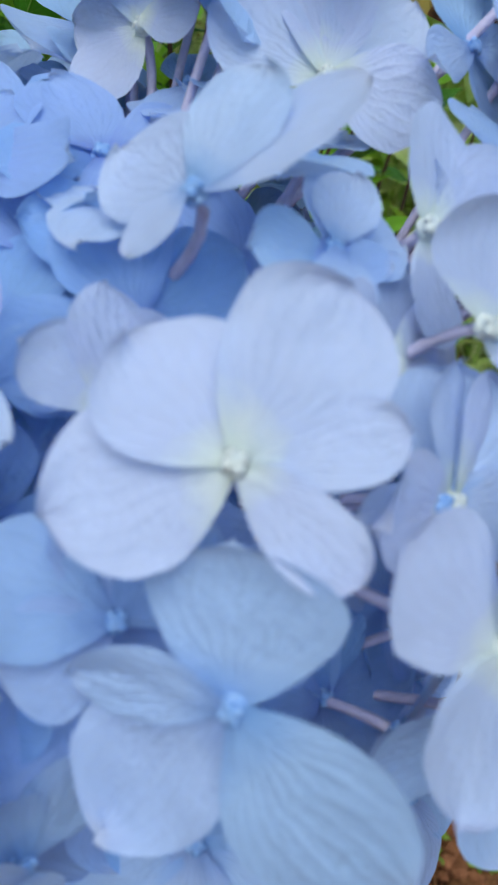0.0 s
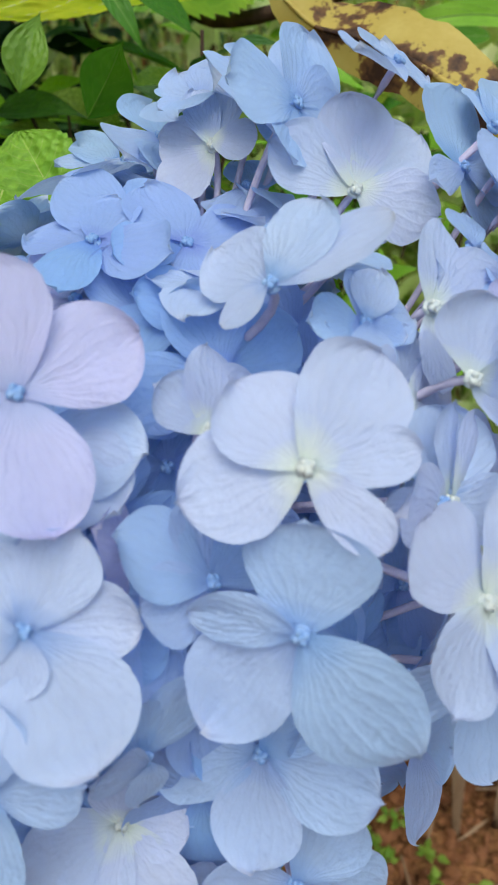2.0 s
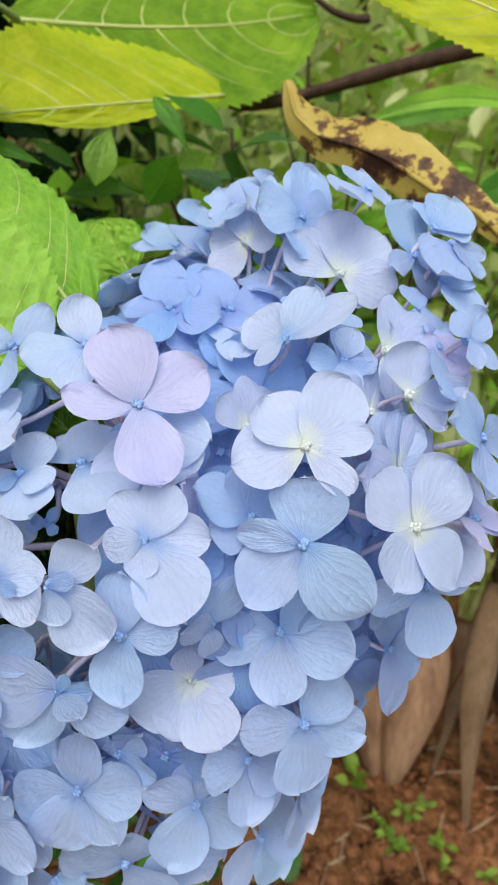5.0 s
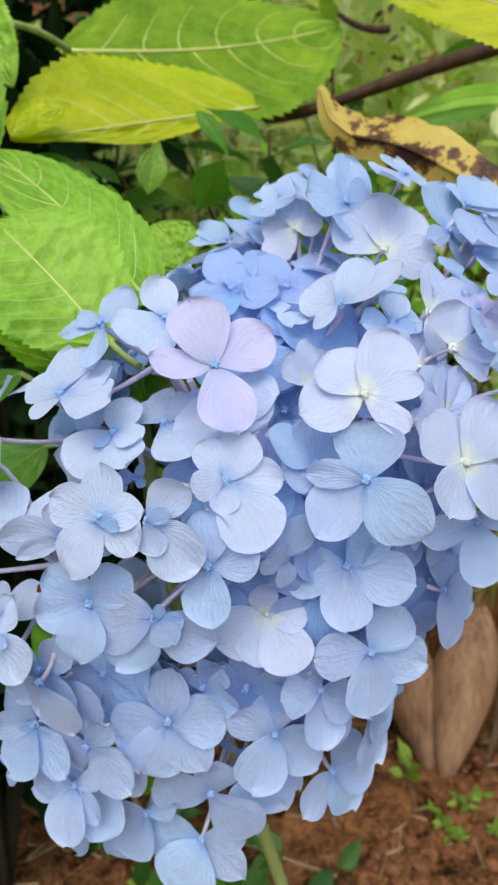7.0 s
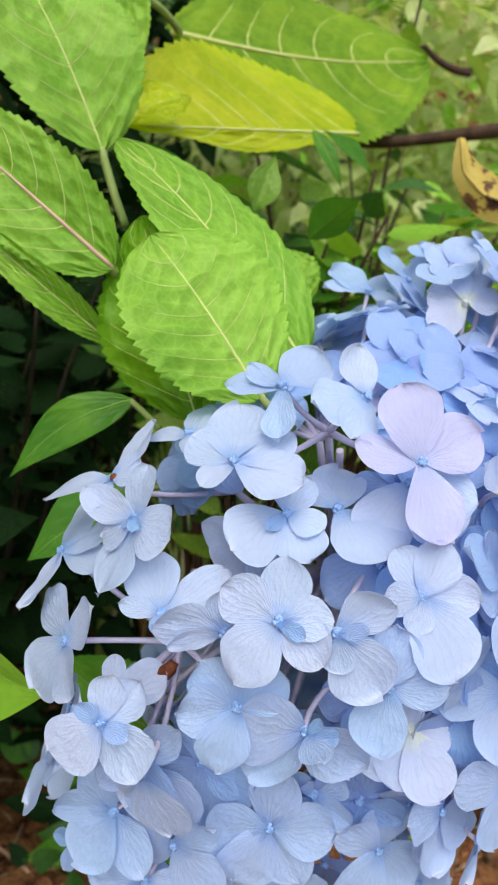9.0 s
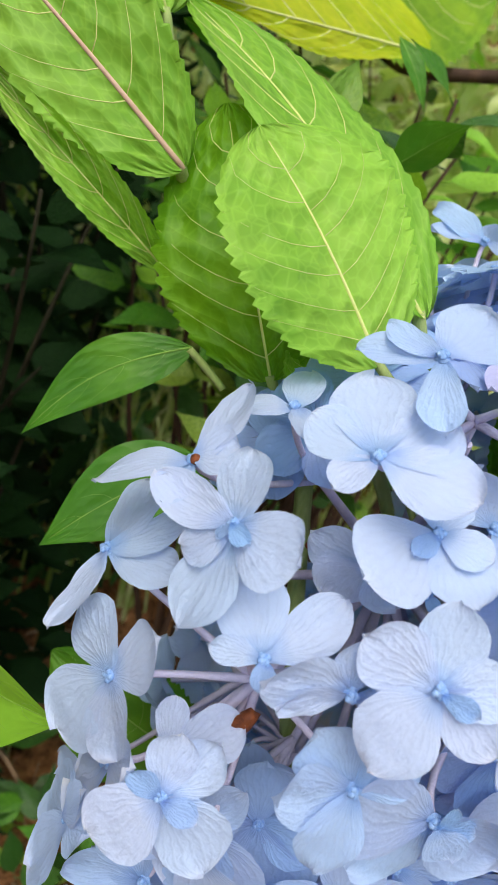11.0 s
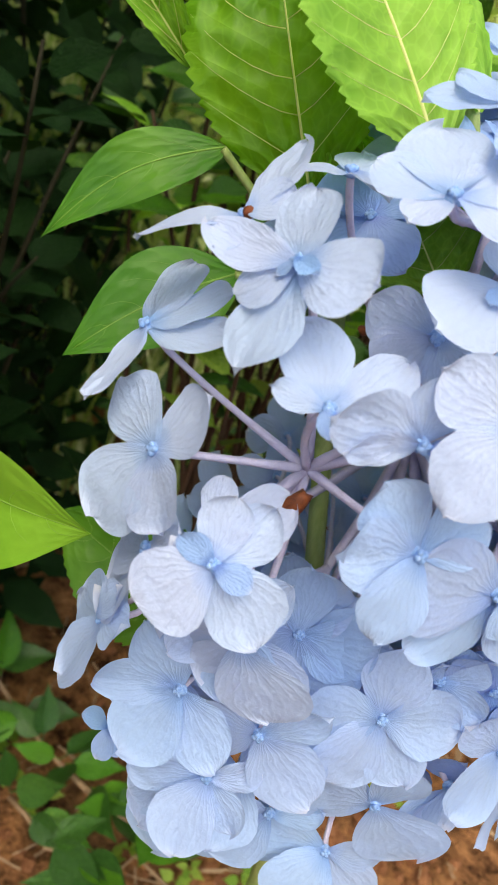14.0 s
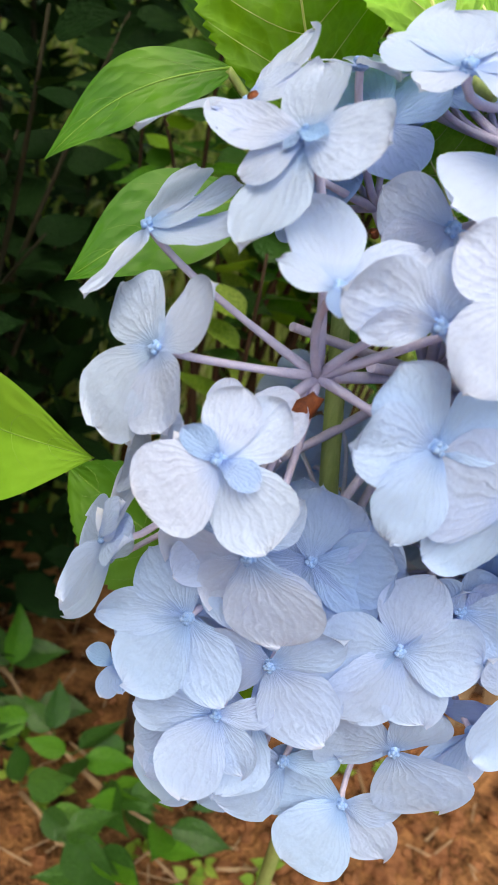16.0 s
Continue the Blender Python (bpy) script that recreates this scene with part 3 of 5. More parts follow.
bloom(-0.1245, 0.0454, 0.5202, -0.02, -0.95, 0.31, "pale", (53, 15.2, 0.79, 0), (-145, 15.6, 1.05, -0), (-51, 18.6, 0.78, 0), (85, 13.1, 0.71, 0), (151, 8.6), (-22, 8.4))
bloom(-0.0965, 0.0697, 0.4871, -0.21, -0.98, 0.00, "blue", (62, 19.7), (11, 23.7, 1.10), (-53, 26.9), (144, 10.7))
bloom(-0.1206, 0.0593, 0.4733, -0.44, -0.88, 0.18, "blue", (141, 17.1, 1.06, -0), (-113, 21.2, 0.78, 9), (-47, 20.5, 0.84, -0), (-159, 21.2, 0.62, 5))
bloom(-0.1001, 0.0540, 0.4685, -0.38, -0.92, -0.09, "blue", (-168, 16.7, 1.29, 0), (49, 19.8, 0.62, -0), (-39, 21.2, 0.99, 5))
bloom(-0.1080, 0.0568, 0.4483, -0.36, -0.91, 0.20, "blue", (-161, 20.7, 0.61, -0), (-93, 21.2, 0.72, 9), (-49, 15.8, 0.73, -0), (34, 14.5, 0.62, -0))
bloom(-0.1417, 0.0616, 0.4883, -0.89, -0.24, 0.40, "blue", (-162, 16.6), (87, 9.5), (-93, 17.9), (37, 12.1))
bloom(-0.1358, 0.0594, 0.5109, -0.95, -0.16, 0.25, "pale", (-120, 25.0), (-158, 19.2), (46, 15.5))
bloom(-0.1335, 0.0658, 0.4509, -0.57, -0.74, 0.35, "blue", (-86, 8.8), (-171, 8.0), (-42, 7.0))
bloom(-0.1156, 0.0699, 0.4291, -0.52, -0.80, 0.30, "blue", (-95, 16.1), (-130, 12.0), (-75, 20.3))
bloom(-0.1316, 0.0797, 0.5787, -0.53, -0.31, 0.79, "pale", (104, 21.2, 0.60, 12), (-117, 21.2, 0.60, 8), (55, 10.5, 1.40, 0), (-61, 12.2, 0.60, 0), (70, 7.8))
bloom(-0.1114, 0.0916, 0.5917, -0.21, -0.21, 0.95, "pale", (-131, 12.9, 0.87, 0), (-30, 17.2, 0.60, -0), (118, 18.3, 0.60, 0))
bloom(-0.1116, 0.0508, 0.5532, 0.21, -0.70, 0.68, "pale", (105, 16.5, 0.94, 0), (164, 11.1, 0.60, 0), (-100, 6.0, 1.34, -0), (30, 21.6, 0.60, 0))
bloom(-0.0940, 0.0469, 0.5525, 0.23, -0.97, -0.01, "pale", (172, 18.5, 0.69, 0), (-167, 14.6, 0.60, 0), (84, 13.0, 0.98, -0), (-11, 15.9, 0.60, 0), (3, 8.5))
bloom(-0.0887, 0.0703, 0.5674, -0.27, -0.93, -0.26, "pale", (165, 15.1), (-125, 14.3, 1.10), (-50, 12.0))
bloom(-0.0491, 0.1750, 0.6370, -0.08, -0.45, 0.89, "blue", (141, 21.1, 0.70), (-176, 17.9, 0.70), (63, 18.3, 0.70), (-25, 13.2, 0.70))
bloom(-0.0316, 0.1596, 0.6346, -0.77, -0.45, 0.45, "blue", (132, 25.6), (-60, 24.6), (-98, 20.8, 0.70), (-36, 19.0))
bloom(-0.0594, 0.1681, 0.6173, -0.53, -0.25, 0.81, "blue", (172, 29.0, 0.80), (3, 16.4), (74, 22.4))
bloom(-0.0230, 0.1484, 0.6505, -0.12, -0.57, 0.81, "blue", (123, 15.5), (68, 21.3), (-144, 10.1))
bloom(0.0497, 0.0777, 0.5878, 0.76, -0.47, 0.44, "slate", (67, 13.7), (-22, 16.8), (-125, 17.6), (150, 19.6, 0.80))
bloom(0.0477, 0.0940, 0.6133, 0.48, -0.73, 0.48, "slate", (32, 14.3), (118, 9.0), (-40, 13.5, 0.70), (-99, 9.7, 0.70))
bloom(0.0397, 0.0738, 0.5626, 0.55, -0.71, 0.43, "milk", (-5, 18.9), (-71, 19.9), (32, 20.1))
bloom(0.0365, 0.0709, 0.5433, 0.24, -0.90, 0.35, "blue", (-91, 20.4, 0.96, 0), (-173, 20.4, 0.60, 0), (14, 14.8, 0.89, 0))
bloom(0.0491, 0.0729, 0.5640, 0.63, -0.23, 0.74, "lilac", (-28, 17.9, 0.80), (-169, 12.6), (-5, 20.5))
bloom(-0.1237, 0.0569, 0.5197, -0.17, -0.85, 0.50, "pale", (36, 16.9, 0.80), (99, 11.3, 0.70))
bloom(0.0388, 0.0908, 0.6050, 0.56, -0.65, 0.51, "lilac", (25, 17.9), (72, 11.3), (-12, 14.8))
bloom(0.0502, 0.1313, 0.6393, 0.55, -0.52, 0.65, "slate", (-95, 10.4), (-16, 17.2, 0.60), (-65, 15.3, 0.70), (-151, 22.5))
bloom(-0.0359, 0.1668, 0.6434, 0.40, -0.36, 0.85, "blue", (60, 20.4), (-149, 21.9), (-116, 24.6))
bloom(-0.0448, 0.1660, 0.6195, 0.03, -0.49, 0.87, "blue", (132, 15.2), (-108, 19.7), (55, 16.9), (-59, 18.8))
bloom(-0.0301, 0.1623, 0.6233, 0.20, -0.55, 0.81, "slate", (94, 17.2), (-89, 16.3), (19, 13.1), (-134, 17.9))
bloom(-0.0073, 0.1478, 0.6521, 0.48, -0.36, 0.80, "blue", (53, 21.6), (-175, 19.7), (-130, 20.9))
bloom(-0.0248, 0.1603, 0.6534, -0.03, -0.28, 0.96, "blue", (115, 18.4), (79, 19.6), (-89, 25.2))
bloom(-0.0111, 0.1400, 0.6307, 0.08, -0.43, 0.90, "slate", (-120, 15.9), (-87, 18.5), (52, 16.1), (97, 11.8))
bloom(-0.0173, 0.1030, 0.6126, 0.06, -0.23, 0.97, "pale", (162, 13.3, 0.70), (100, 16.4, 0.80), (-118, 17.4, 0.80))
bloom(0.0096, 0.1163, 0.6200, 0.10, -0.16, 0.98, "blue", (66, 15.4), (25, 13.2), (-134, 24.2))
bloom(0.0397, 0.0968, 0.6102, 0.66, -0.40, 0.64, "blue", (-18, 19.1), (20, 17.7), (-146, 19.2))
bloom(0.0352, 0.1111, 0.6185, 0.52, -0.44, 0.73, "slate", (-13, 12.7), (53, 10.8), (-168, 18.1), (-126, 14.1))
bloom(-0.0000, 0.1189, 0.6241, 0.39, -0.19, 0.90, "slate", (40, 17.3), (0, 17.1), (-143, 19.3))
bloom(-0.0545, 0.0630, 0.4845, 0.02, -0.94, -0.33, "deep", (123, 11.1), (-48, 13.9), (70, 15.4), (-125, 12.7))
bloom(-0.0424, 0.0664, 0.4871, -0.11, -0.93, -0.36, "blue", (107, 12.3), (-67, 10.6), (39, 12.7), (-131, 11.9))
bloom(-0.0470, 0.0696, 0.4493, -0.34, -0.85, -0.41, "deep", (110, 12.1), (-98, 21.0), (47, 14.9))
bloom(-0.0263, 0.0644, 0.4856, -0.00, -0.85, -0.52, "blue", (-94, 23.4), (102, 17.2), (62, 12.3))
bloom(0.0082, 0.0719, 0.5312, 0.67, -0.65, -0.35, "slate", (140, 21.0), (-29, 17.2), (-55, 18.9))
bloom(0.0115, 0.0767, 0.5691, 0.90, -0.40, 0.16, "slate", (147, 14.5), (-23, 20.0), (18, 16.5))
bloom(-0.0303, 0.0699, 0.5709, 0.94, -0.32, 0.12, "lilac", (139, 13.2), (-5, 13.3), (-143, 11.4), (-56, 12.9))
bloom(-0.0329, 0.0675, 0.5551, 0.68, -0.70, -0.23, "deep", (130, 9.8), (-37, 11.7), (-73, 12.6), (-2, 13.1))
bloom(0.0208, 0.0698, 0.5433, 0.81, -0.57, -0.13, "blue", (-174, 12.3), (-56, 16.8), (-16, 22.1))
bloom(-0.1193, 0.0645, 0.4707, -0.51, -0.84, 0.18, "blue", (150, 17.1), (66, 22.6, 0.90), (-119, 16.3), (-50, 13.7))
bloom(-0.0987, 0.0628, 0.4607, -0.33, -0.94, 0.07, "blue", (-178, 21.2, 0.96, 4), (-41, 21.8, 1.11, 0), (74, 16.4, 0.83, 0))
bloom(-0.0970, 0.0784, 0.4790, -0.39, -0.90, 0.21, "blue", (-57, 18.7), (157, 12.3), (41, 15.8), (-128, 18.8))
bloom(-0.1094, 0.0640, 0.4889, -0.41, -0.90, -0.10, "pale", (-141, 21.8, 0.88, -0), (-47, 21.2, 1.04, 10), (-96, 18.8, 0.60, 0))
bloom(-0.0000, 0.1450, 0.6487, 0.25, -0.72, 0.65, "blue", (68, 21.2, 0.84, 6), (153, 16.6, 1.22, -0), (-24, 10.6, 1.40, 0), (-125, 14.5, 0.84, -0))
bloom(-0.1417, 0.1023, 0.4552, -0.67, -0.72, 0.18, "blue", (-175, 11.5, 0.97, 0), (-100, 21.2, 0.60, 15), (73, 13.3, 0.67, 0))
bloom(-0.1155, 0.0600, 0.4964, -0.27, -0.95, 0.17, "blue", (-72, 20.4, 1.05, 0), (158, 14.1, 1.24, 0), (46, 16.5, 0.67, -0), (-127, 15.9, 0.67, 0))
bloom(-0.0950, 0.0670, 0.4895, -0.15, -0.98, 0.13, "slate", (-137, 21.2, 0.72, 6), (-81, 19.5, 1.10, -0), (-16, 18.0, 0.98, 0), (98, 17.4, 0.92, 0))
bloom(-0.0987, 0.0626, 0.4454, -0.11, -0.98, 0.19, "blue", (-99, 21.2, 0.84, 17), (-174, 20.7, 0.85, -0), (53, 8.8, 1.37, -0))
bloom(-0.0877, 0.0720, 0.4195, -0.00, -1.00, 0.04, "slate", (-137, 21.2, 0.67, 15), (-103, 19.6, 0.83, 0), (18, 10.8, 1.24, -0))
bloom(-0.1149, 0.0680, 0.4552, -0.19, -0.98, 0.01, "slate", (154, 21.3, 1.02, 0), (-136, 20.7, 0.82, 0), (-71, 15.6, 1.07, -0))
bloom(-0.0176, 0.0660, 0.4819, 0.26, -0.96, 0.06, "blue", (-77, 21.2, 0.70, 5), (146, 14.1, 1.04, -0), (-38, 18.0, 1.02, 0))
bloom(-0.0939, 0.0720, 0.4861, -0.53, -0.84, 0.11, "blue", (62, 18.8, 0.75, 0), (22, 21.0, 0.82, 0), (-41, 22.1, 0.92, 0), (113, 19.4, 0.70, -0))
bloom(-0.0579, 0.0620, 0.4870, -0.34, -0.94, -0.02, "blue", (59, 12.1, 1.05, 0), (-28, 14.1, 0.98, 0), (145, 10.2, 0.99, 0))
bloom(0.0235, 0.0720, 0.5795, 0.32, -0.82, 0.48, "pale", (74, 16.8, 1.10, 0), (175, 11.2, 0.60, -0), (-8, 16.3, 0.78, 0))
bloom(0.0104, 0.0880, 0.6078, 0.28, -0.78, 0.56, "pale", (179, 8.0, 1.29, 0), (63, 10.3, 0.77, 0), (-24, 7.9, 1.13, 0))
bloom(-0.0756, 0.0700, 0.5632, -0.07, -0.89, 0.45, "pale", (-179, 6.0, 1.22, 0), (58, 5.3, 1.03, 0), (-38, 4.4, 1.17, -0))



# florets deeper in the head and on its far side, half hidden by the others
def on_head(direction, share):
    d = Vector(direction).normalized()
    return CORE + Vector((d.x * 0.098, d.y * (0.082 if d.y < 0 else 0.07), d.z * 0.112)) * share


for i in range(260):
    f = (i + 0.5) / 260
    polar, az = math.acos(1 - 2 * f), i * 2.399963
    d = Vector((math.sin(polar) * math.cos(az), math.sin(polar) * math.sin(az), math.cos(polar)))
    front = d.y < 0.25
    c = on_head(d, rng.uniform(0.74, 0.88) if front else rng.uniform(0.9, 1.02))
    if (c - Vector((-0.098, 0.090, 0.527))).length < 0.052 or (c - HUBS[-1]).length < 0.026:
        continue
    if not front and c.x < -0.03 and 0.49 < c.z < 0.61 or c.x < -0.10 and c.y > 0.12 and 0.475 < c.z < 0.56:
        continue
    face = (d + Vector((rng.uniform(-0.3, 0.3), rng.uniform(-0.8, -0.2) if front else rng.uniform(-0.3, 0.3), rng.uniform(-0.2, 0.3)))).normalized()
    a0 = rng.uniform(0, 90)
    # those in front take the shade-darkened blue, the far side the plain one
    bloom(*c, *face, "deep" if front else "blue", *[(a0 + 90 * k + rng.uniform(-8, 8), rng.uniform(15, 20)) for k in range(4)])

# branching stalks of the head and the stem that carries it
NODE = Vector((-0.095, 0.165, 0.590))
for hub in HUBS:
    bm = bmesh.new()
    tube(bm, bend(hub, (hub + CORE) / 2 + Vector((0, 0.012, -0.004)), CORE + Vector((0, 0.035, -0.01)), 8), [0.0013 + 0.00012 * k for k in range(9)], 7)
    branch = part("branch", bm, STALK, head)
    branch.location = -CORE
bm = bmesh.new()
tube(bm, bend(CORE + Vector((0, 0.03, -0.01)), CORE + Vector((-0.01, 0.03, 0.03)), NODE, 14), [0.0022 + 0.00008 * k for k in range(15)], 9)
stem = part("stem", bm, GREEN_STALK, head, "pale green stem")
stem.location = -CORE

# the cane that carries the head and its leaves
bm = bmesh.new()
tube(bm, bend((-0.132, 0.195, 0.655), (-0.112, 0.18, 0.62), NODE, 6)[:-1] + bend(NODE, (-0.086, 0.120, 0.50), (-0.066, 0.120, 0.43), 8)[:-1] + bend((-0.066, 0.120, 0.43), (-0.040, 0.130, 0.34), (-0.005, 0.215, -0.01), 6), [0.0026 + 0.00006 * k for k in range(21)], 9)
tagged(part("cane", bm, GREEN_STALK), "green hydrangea cane rising from the shade", "plant stem")


# ---- large leaves round the head ----
leaf("hydrangea_leaf", (-0.0765, 0.1280, 0.6140), (-0.1605, 0.1930, 0.6840), (-0.1237, 0.1363, 0.6328), HYDRANGEA, RIB, "light green serrated leaf standing behind another leaf", petiole=(-0.0579, 0.1352, 0.5879), seed=2, fold=0.15, arch=0.05, teeth=18)
leaf("hydrangea_leaf", (-0.1122, 0.1350, 0.5850), (-0.1420, 0.1560, 0.6550), (-0.1555, 0.1550, 0.6186), HYDRANGEA_DARK, RIB, "deep green serrated leaf under a lighter one", petiole=(-0.1030, 0.1290, 0.5660), seed=3, fold=0.1, arch=0.03, teeth=20, blunt=0.95, taper=0.62)
leaf("hydrangea_leaf", (-0.1506, 0.1544, 0.6066), (-0.2067, 0.1434, 0.6491), (-0.1876, 0.1466, 0.6259), HYDRANGEA, RIB, "narrow green leaf curling away from the flower", seed=4, fold=0.9, arch=0.1, teeth=22)
leaf("hydrangea_leaf", (-0.1499, 0.1478, 0.6354), (-0.2231, 0.1504, 0.6858), (-0.1925, 0.1447, 0.6406), HYDRANGEA, RIB_PINK, "green leaf with a pinkish midrib", petiole=(-0.1440, 0.1720, 0.6200), seed=5, fold=0.15, ribw=1.7, arch=0.05)
leaf("hydrangea_leaf", (-0.1677, 0.1991, 0.6792), (-0.2140, 0.2132, 0.7521), (-0.2083, 0.1891, 0.6952), HYDRANGEA, RIB, "green serrated leaf hanging over the stems", petiole=(-0.1552, 0.1948, 0.6503), seed=6, fold=0.3, arch=0.08)
leaf("hydrangea_leaf", (-0.1901, 0.2607, 0.7718), (-0.1639, 0.2440, 0.7218), (-0.1590, 0.2529, 0.7501), HYDRANGEA, RIB, "small light green leaf with a toothed rim", seed=7, fold=0.1)
leaf("hydrangea_leaf", (-0.1923, 0.1092, 0.4895), (-0.1493, 0.0798, 0.4980), (-0.1725, 0.0960, 0.5122), LEAF_BRIGHT, RIB_GREEN, "fresh bright green pointed leaf in front of the shade", petiole=(-0.2191, 0.1201, 0.4794), seed=12, teeth=0, fine=0.45, fold=0.3, arch=0.05, quilt=0.2, wave=0.03, veins=5, taper=1.05, blunt=0.72)
leaf("hydrangea_leaf", (0.1305, 0.2313, 0.7171), (0.0067, 0.2420, 0.7656), (0.0608, 0.2299, 0.7218), HYDRANGEA_YELLOW, RIB, "bright yellow green leaf overhanging the flower", seed=13, fold=0.1, arch=0.02, teeth=30)
leaf("hydrangea_leaf", (-0.0659, 0.1333, 0.5683), (-0.0989, 0.1664, 0.6043), (-0.1071, 0.1469, 0.5772), HYDRANGEA, RIB, "green leaf showing between the flower stalks", petiole=(-0.0540, 0.1334, 0.5487), seed=14, fold=0.15)
leaf("hydrangea_leaf", (-0.0854, 0.1258, 0.5744), (-0.1092, 0.1376, 0.6017), (-0.1073, 0.1319, 0.5814), HYDRANGEA, RIB, "yellow green leaf inside the flower head", seed=15, fold=0.15)
leaf("hydrangea_leaf", (-0.0141, 0.1344, 0.5493), (-0.0319, 0.1510, 0.5910), (-0.0352, 0.1436, 0.5678), HYDRANGEA_DARK, RIB, "green leaf deep inside the flower head", seed=16, fold=0.15)
leaf("hydrangea_leaf", (-0.0738, 0.1999, 0.6245), (-0.0903, 0.2164, 0.6485), (-0.0929, 0.2029, 0.6285), HYDRANGEA, RIB, "young bright green leaf behind the flower head", seed=17, fold=0.3, teeth=12, veins=5)
leaf("hydrangea_leaf", (-0.0720, 0.2420, 0.6550), (-0.0525, 0.2160, 0.6760), (-0.0632, 0.2423, 0.6500), SHRUB_FRESH, RIB_GREEN, "glossy green pointed leaf behind the flower", seed=18, teeth=0, fine=0.45, fold=0.3, quilt=0.2, veins=4, taper=1.45, blunt=0.72)
leaf("hydrangea_leaf", (-0.0745, 0.290, 0.712), (-0.0545, 0.282, 0.683), (-0.0610, 0.288, 0.701), SHRUB_FRESH, RIB_GREEN, "drooping glossy leaf with a pale shine", seed=19, teeth=0, fine=0.45, fold=0.3, quilt=0.2, veins=4, taper=1.45, blunt=0.72)
leaf("hydrangea_leaf", (-0.1010, 0.2560, 0.6650), (-0.0930, 0.2670, 0.6950), (-0.1060, 0.2600, 0.6800), SHRUB_LIGHT, RIB_GREEN, "narrow upright light green leaf", seed=20, teeth=0, fine=0.45, fold=0.4, quilt=0.2, veins=4, taper=1.45, blunt=0.72)
leaf("hydrangea_leaf", (-0.1676, 0.2595, 0.6895), (-0.1289, 0.2635, 0.6754), (-0.1470, 0.2634, 0.6867), SHRUB_FRESH, RIB_GREEN, "dark glossy leaf behind the yellowing leaf", seed=21, teeth=0, fine=0.45, fold=0.2, quilt=0.2, veins=4, taper=1.05, blunt=0.72)
leaf("hydrangea_leaf", (-0.160, 0.322, 0.757), (0.026, 0.520, 0.808), (-0.040, 0.392, 0.730), HYDRANGEA_MID, RIB, "broad green leaf spread above the flower head", petiole=(-0.1780, 0.2582, 0.7563), seed=8, fold=0.05, arch=0.03, teeth=30, blunt=1.1, curl=0.05)
leaf("hydrangea_leaf", (-0.168, 0.240, 0.697), (-0.139, 0.256, 0.714), (-0.158, 0.262, 0.718), HYDRANGEA_YELLOW, RIB, "small yellow green leaf lobe at a leaf base", seed=22, fold=0.1, teeth=10, veins=5)
leaf("hydrangea_leaf", (-0.0900, 0.1100, 0.6025), (-0.1325, 0.1220, 0.6500), (-0.1425, 0.1003, 0.6250), HYDRANGEA, RIB, "bright yellow green serrated leaf beside the flower head", petiole=(-0.0783, 0.1014, 0.5953), seed=1, fold=0.1, arch=0.03, curl=0.1, teeth=20, blunt=1.12, taper=0.55, lop=0.98, ribw=1.6)
leaf("hydrangea_leaf", (-0.1370, 0.1351, 0.5895), (-0.1795, 0.1263, 0.5554), (-0.1522, 0.1279, 0.5667), SHRUB_FRESH, RIB_GREEN, "smooth glossy dark green pointed leaf", petiole=(-0.1255, 0.1345, 0.5792), seed=10, teeth=0, fine=0.45, fold=0.12, arch=0.03, quilt=0.15, wave=0.1, sway=-0.09, veins=5, taper=1.05, blunt=0.72)
leaf("hydrangea_leaf", (-0.1266, 0.1233, 0.5600), (-0.1671, 0.1104, 0.5301), (-0.1399, 0.1112, 0.5353), SHRUB_FRESH, RIB_GREEN, "smooth dark green leaf below the florets", petiole=(-0.1124, 0.1268, 0.5606), seed=11, teeth=0, fine=0.45, fold=0.12, arch=0.04, quilt=0.15, wave=0.05, sway=-0.04, veins=5, taper=1.05, blunt=0.72)
leaf("hydrangea_leaf", (-0.040, 0.362, 0.724), (-0.168, 0.243, 0.696), (-0.128, 0.335, 0.759), HYDRANGEA_YELLOW, RIB, "yellowing leaf above the flower head, lit through", seed=9, fold=0.05, arch=0.0, teeth=22, blunt=1.0, taper=0.6, lop=0.2)
leaf("hydrangea_leaf", (0.1861, 0.4705, 0.7329), (0.0501, 0.4378, 0.7147), (0.1198, 0.4516, 0.7158), LEAF_BRIGHT, RIB_GREEN, "long arching green leaf on the bank", seed=31, teeth=0, fine=0.4, fold=0.3, quilt=0.2, veins=6, taper=1.0, blunt=0.75, sway=-0.05)
leaf("hydrangea_leaf", (0.1573, 0.5013, 0.7339), (0.0658, 0.4817, 0.7181), (0.1147, 0.4895, 0.7188), SHRUB_FRESH, RIB_GREEN, "dark green toothed leaf below a longer one", seed=32, teeth=8, fine=0.4, fold=0.2, quilt=0.3, veins=5, blunt=0.75)
leaf("hydrangea_leaf", (0.1557, 0.5303, 0.7905), (0.0944, 0.5103, 0.7695), (0.1289, 0.5234, 0.7713), SHRUB_FRESH, RIB_GREEN, "pointed green leaf behind the twig", seed=33, teeth=0, fine=0.4, fold=0.2, quilt=0.3, veins=5, taper=1.0, blunt=0.75)
leaf("hydrangea_leaf", (0.1783, 0.4300, 0.6743), (0.1314, 0.4029, 0.6620), (0.1619, 0.4158, 0.6577), SHRUB_FRESH, RIB_GREEN, "broad green leaf beside the withered leaf", seed=34, teeth=0, fine=0.4, fold=0.2, quilt=0.3, veins=5, blunt=0.75)
leaf("hydrangea_leaf", (-0.1009, 0.1377, 0.4266), (-0.1645, 0.1582, 0.4520), (-0.1455, 0.1421, 0.4197), SHRUB_FRESH, RIB_GREEN, "deep green leaf in the shade under the florets", seed=23, fold=0.15, fine=0.6)
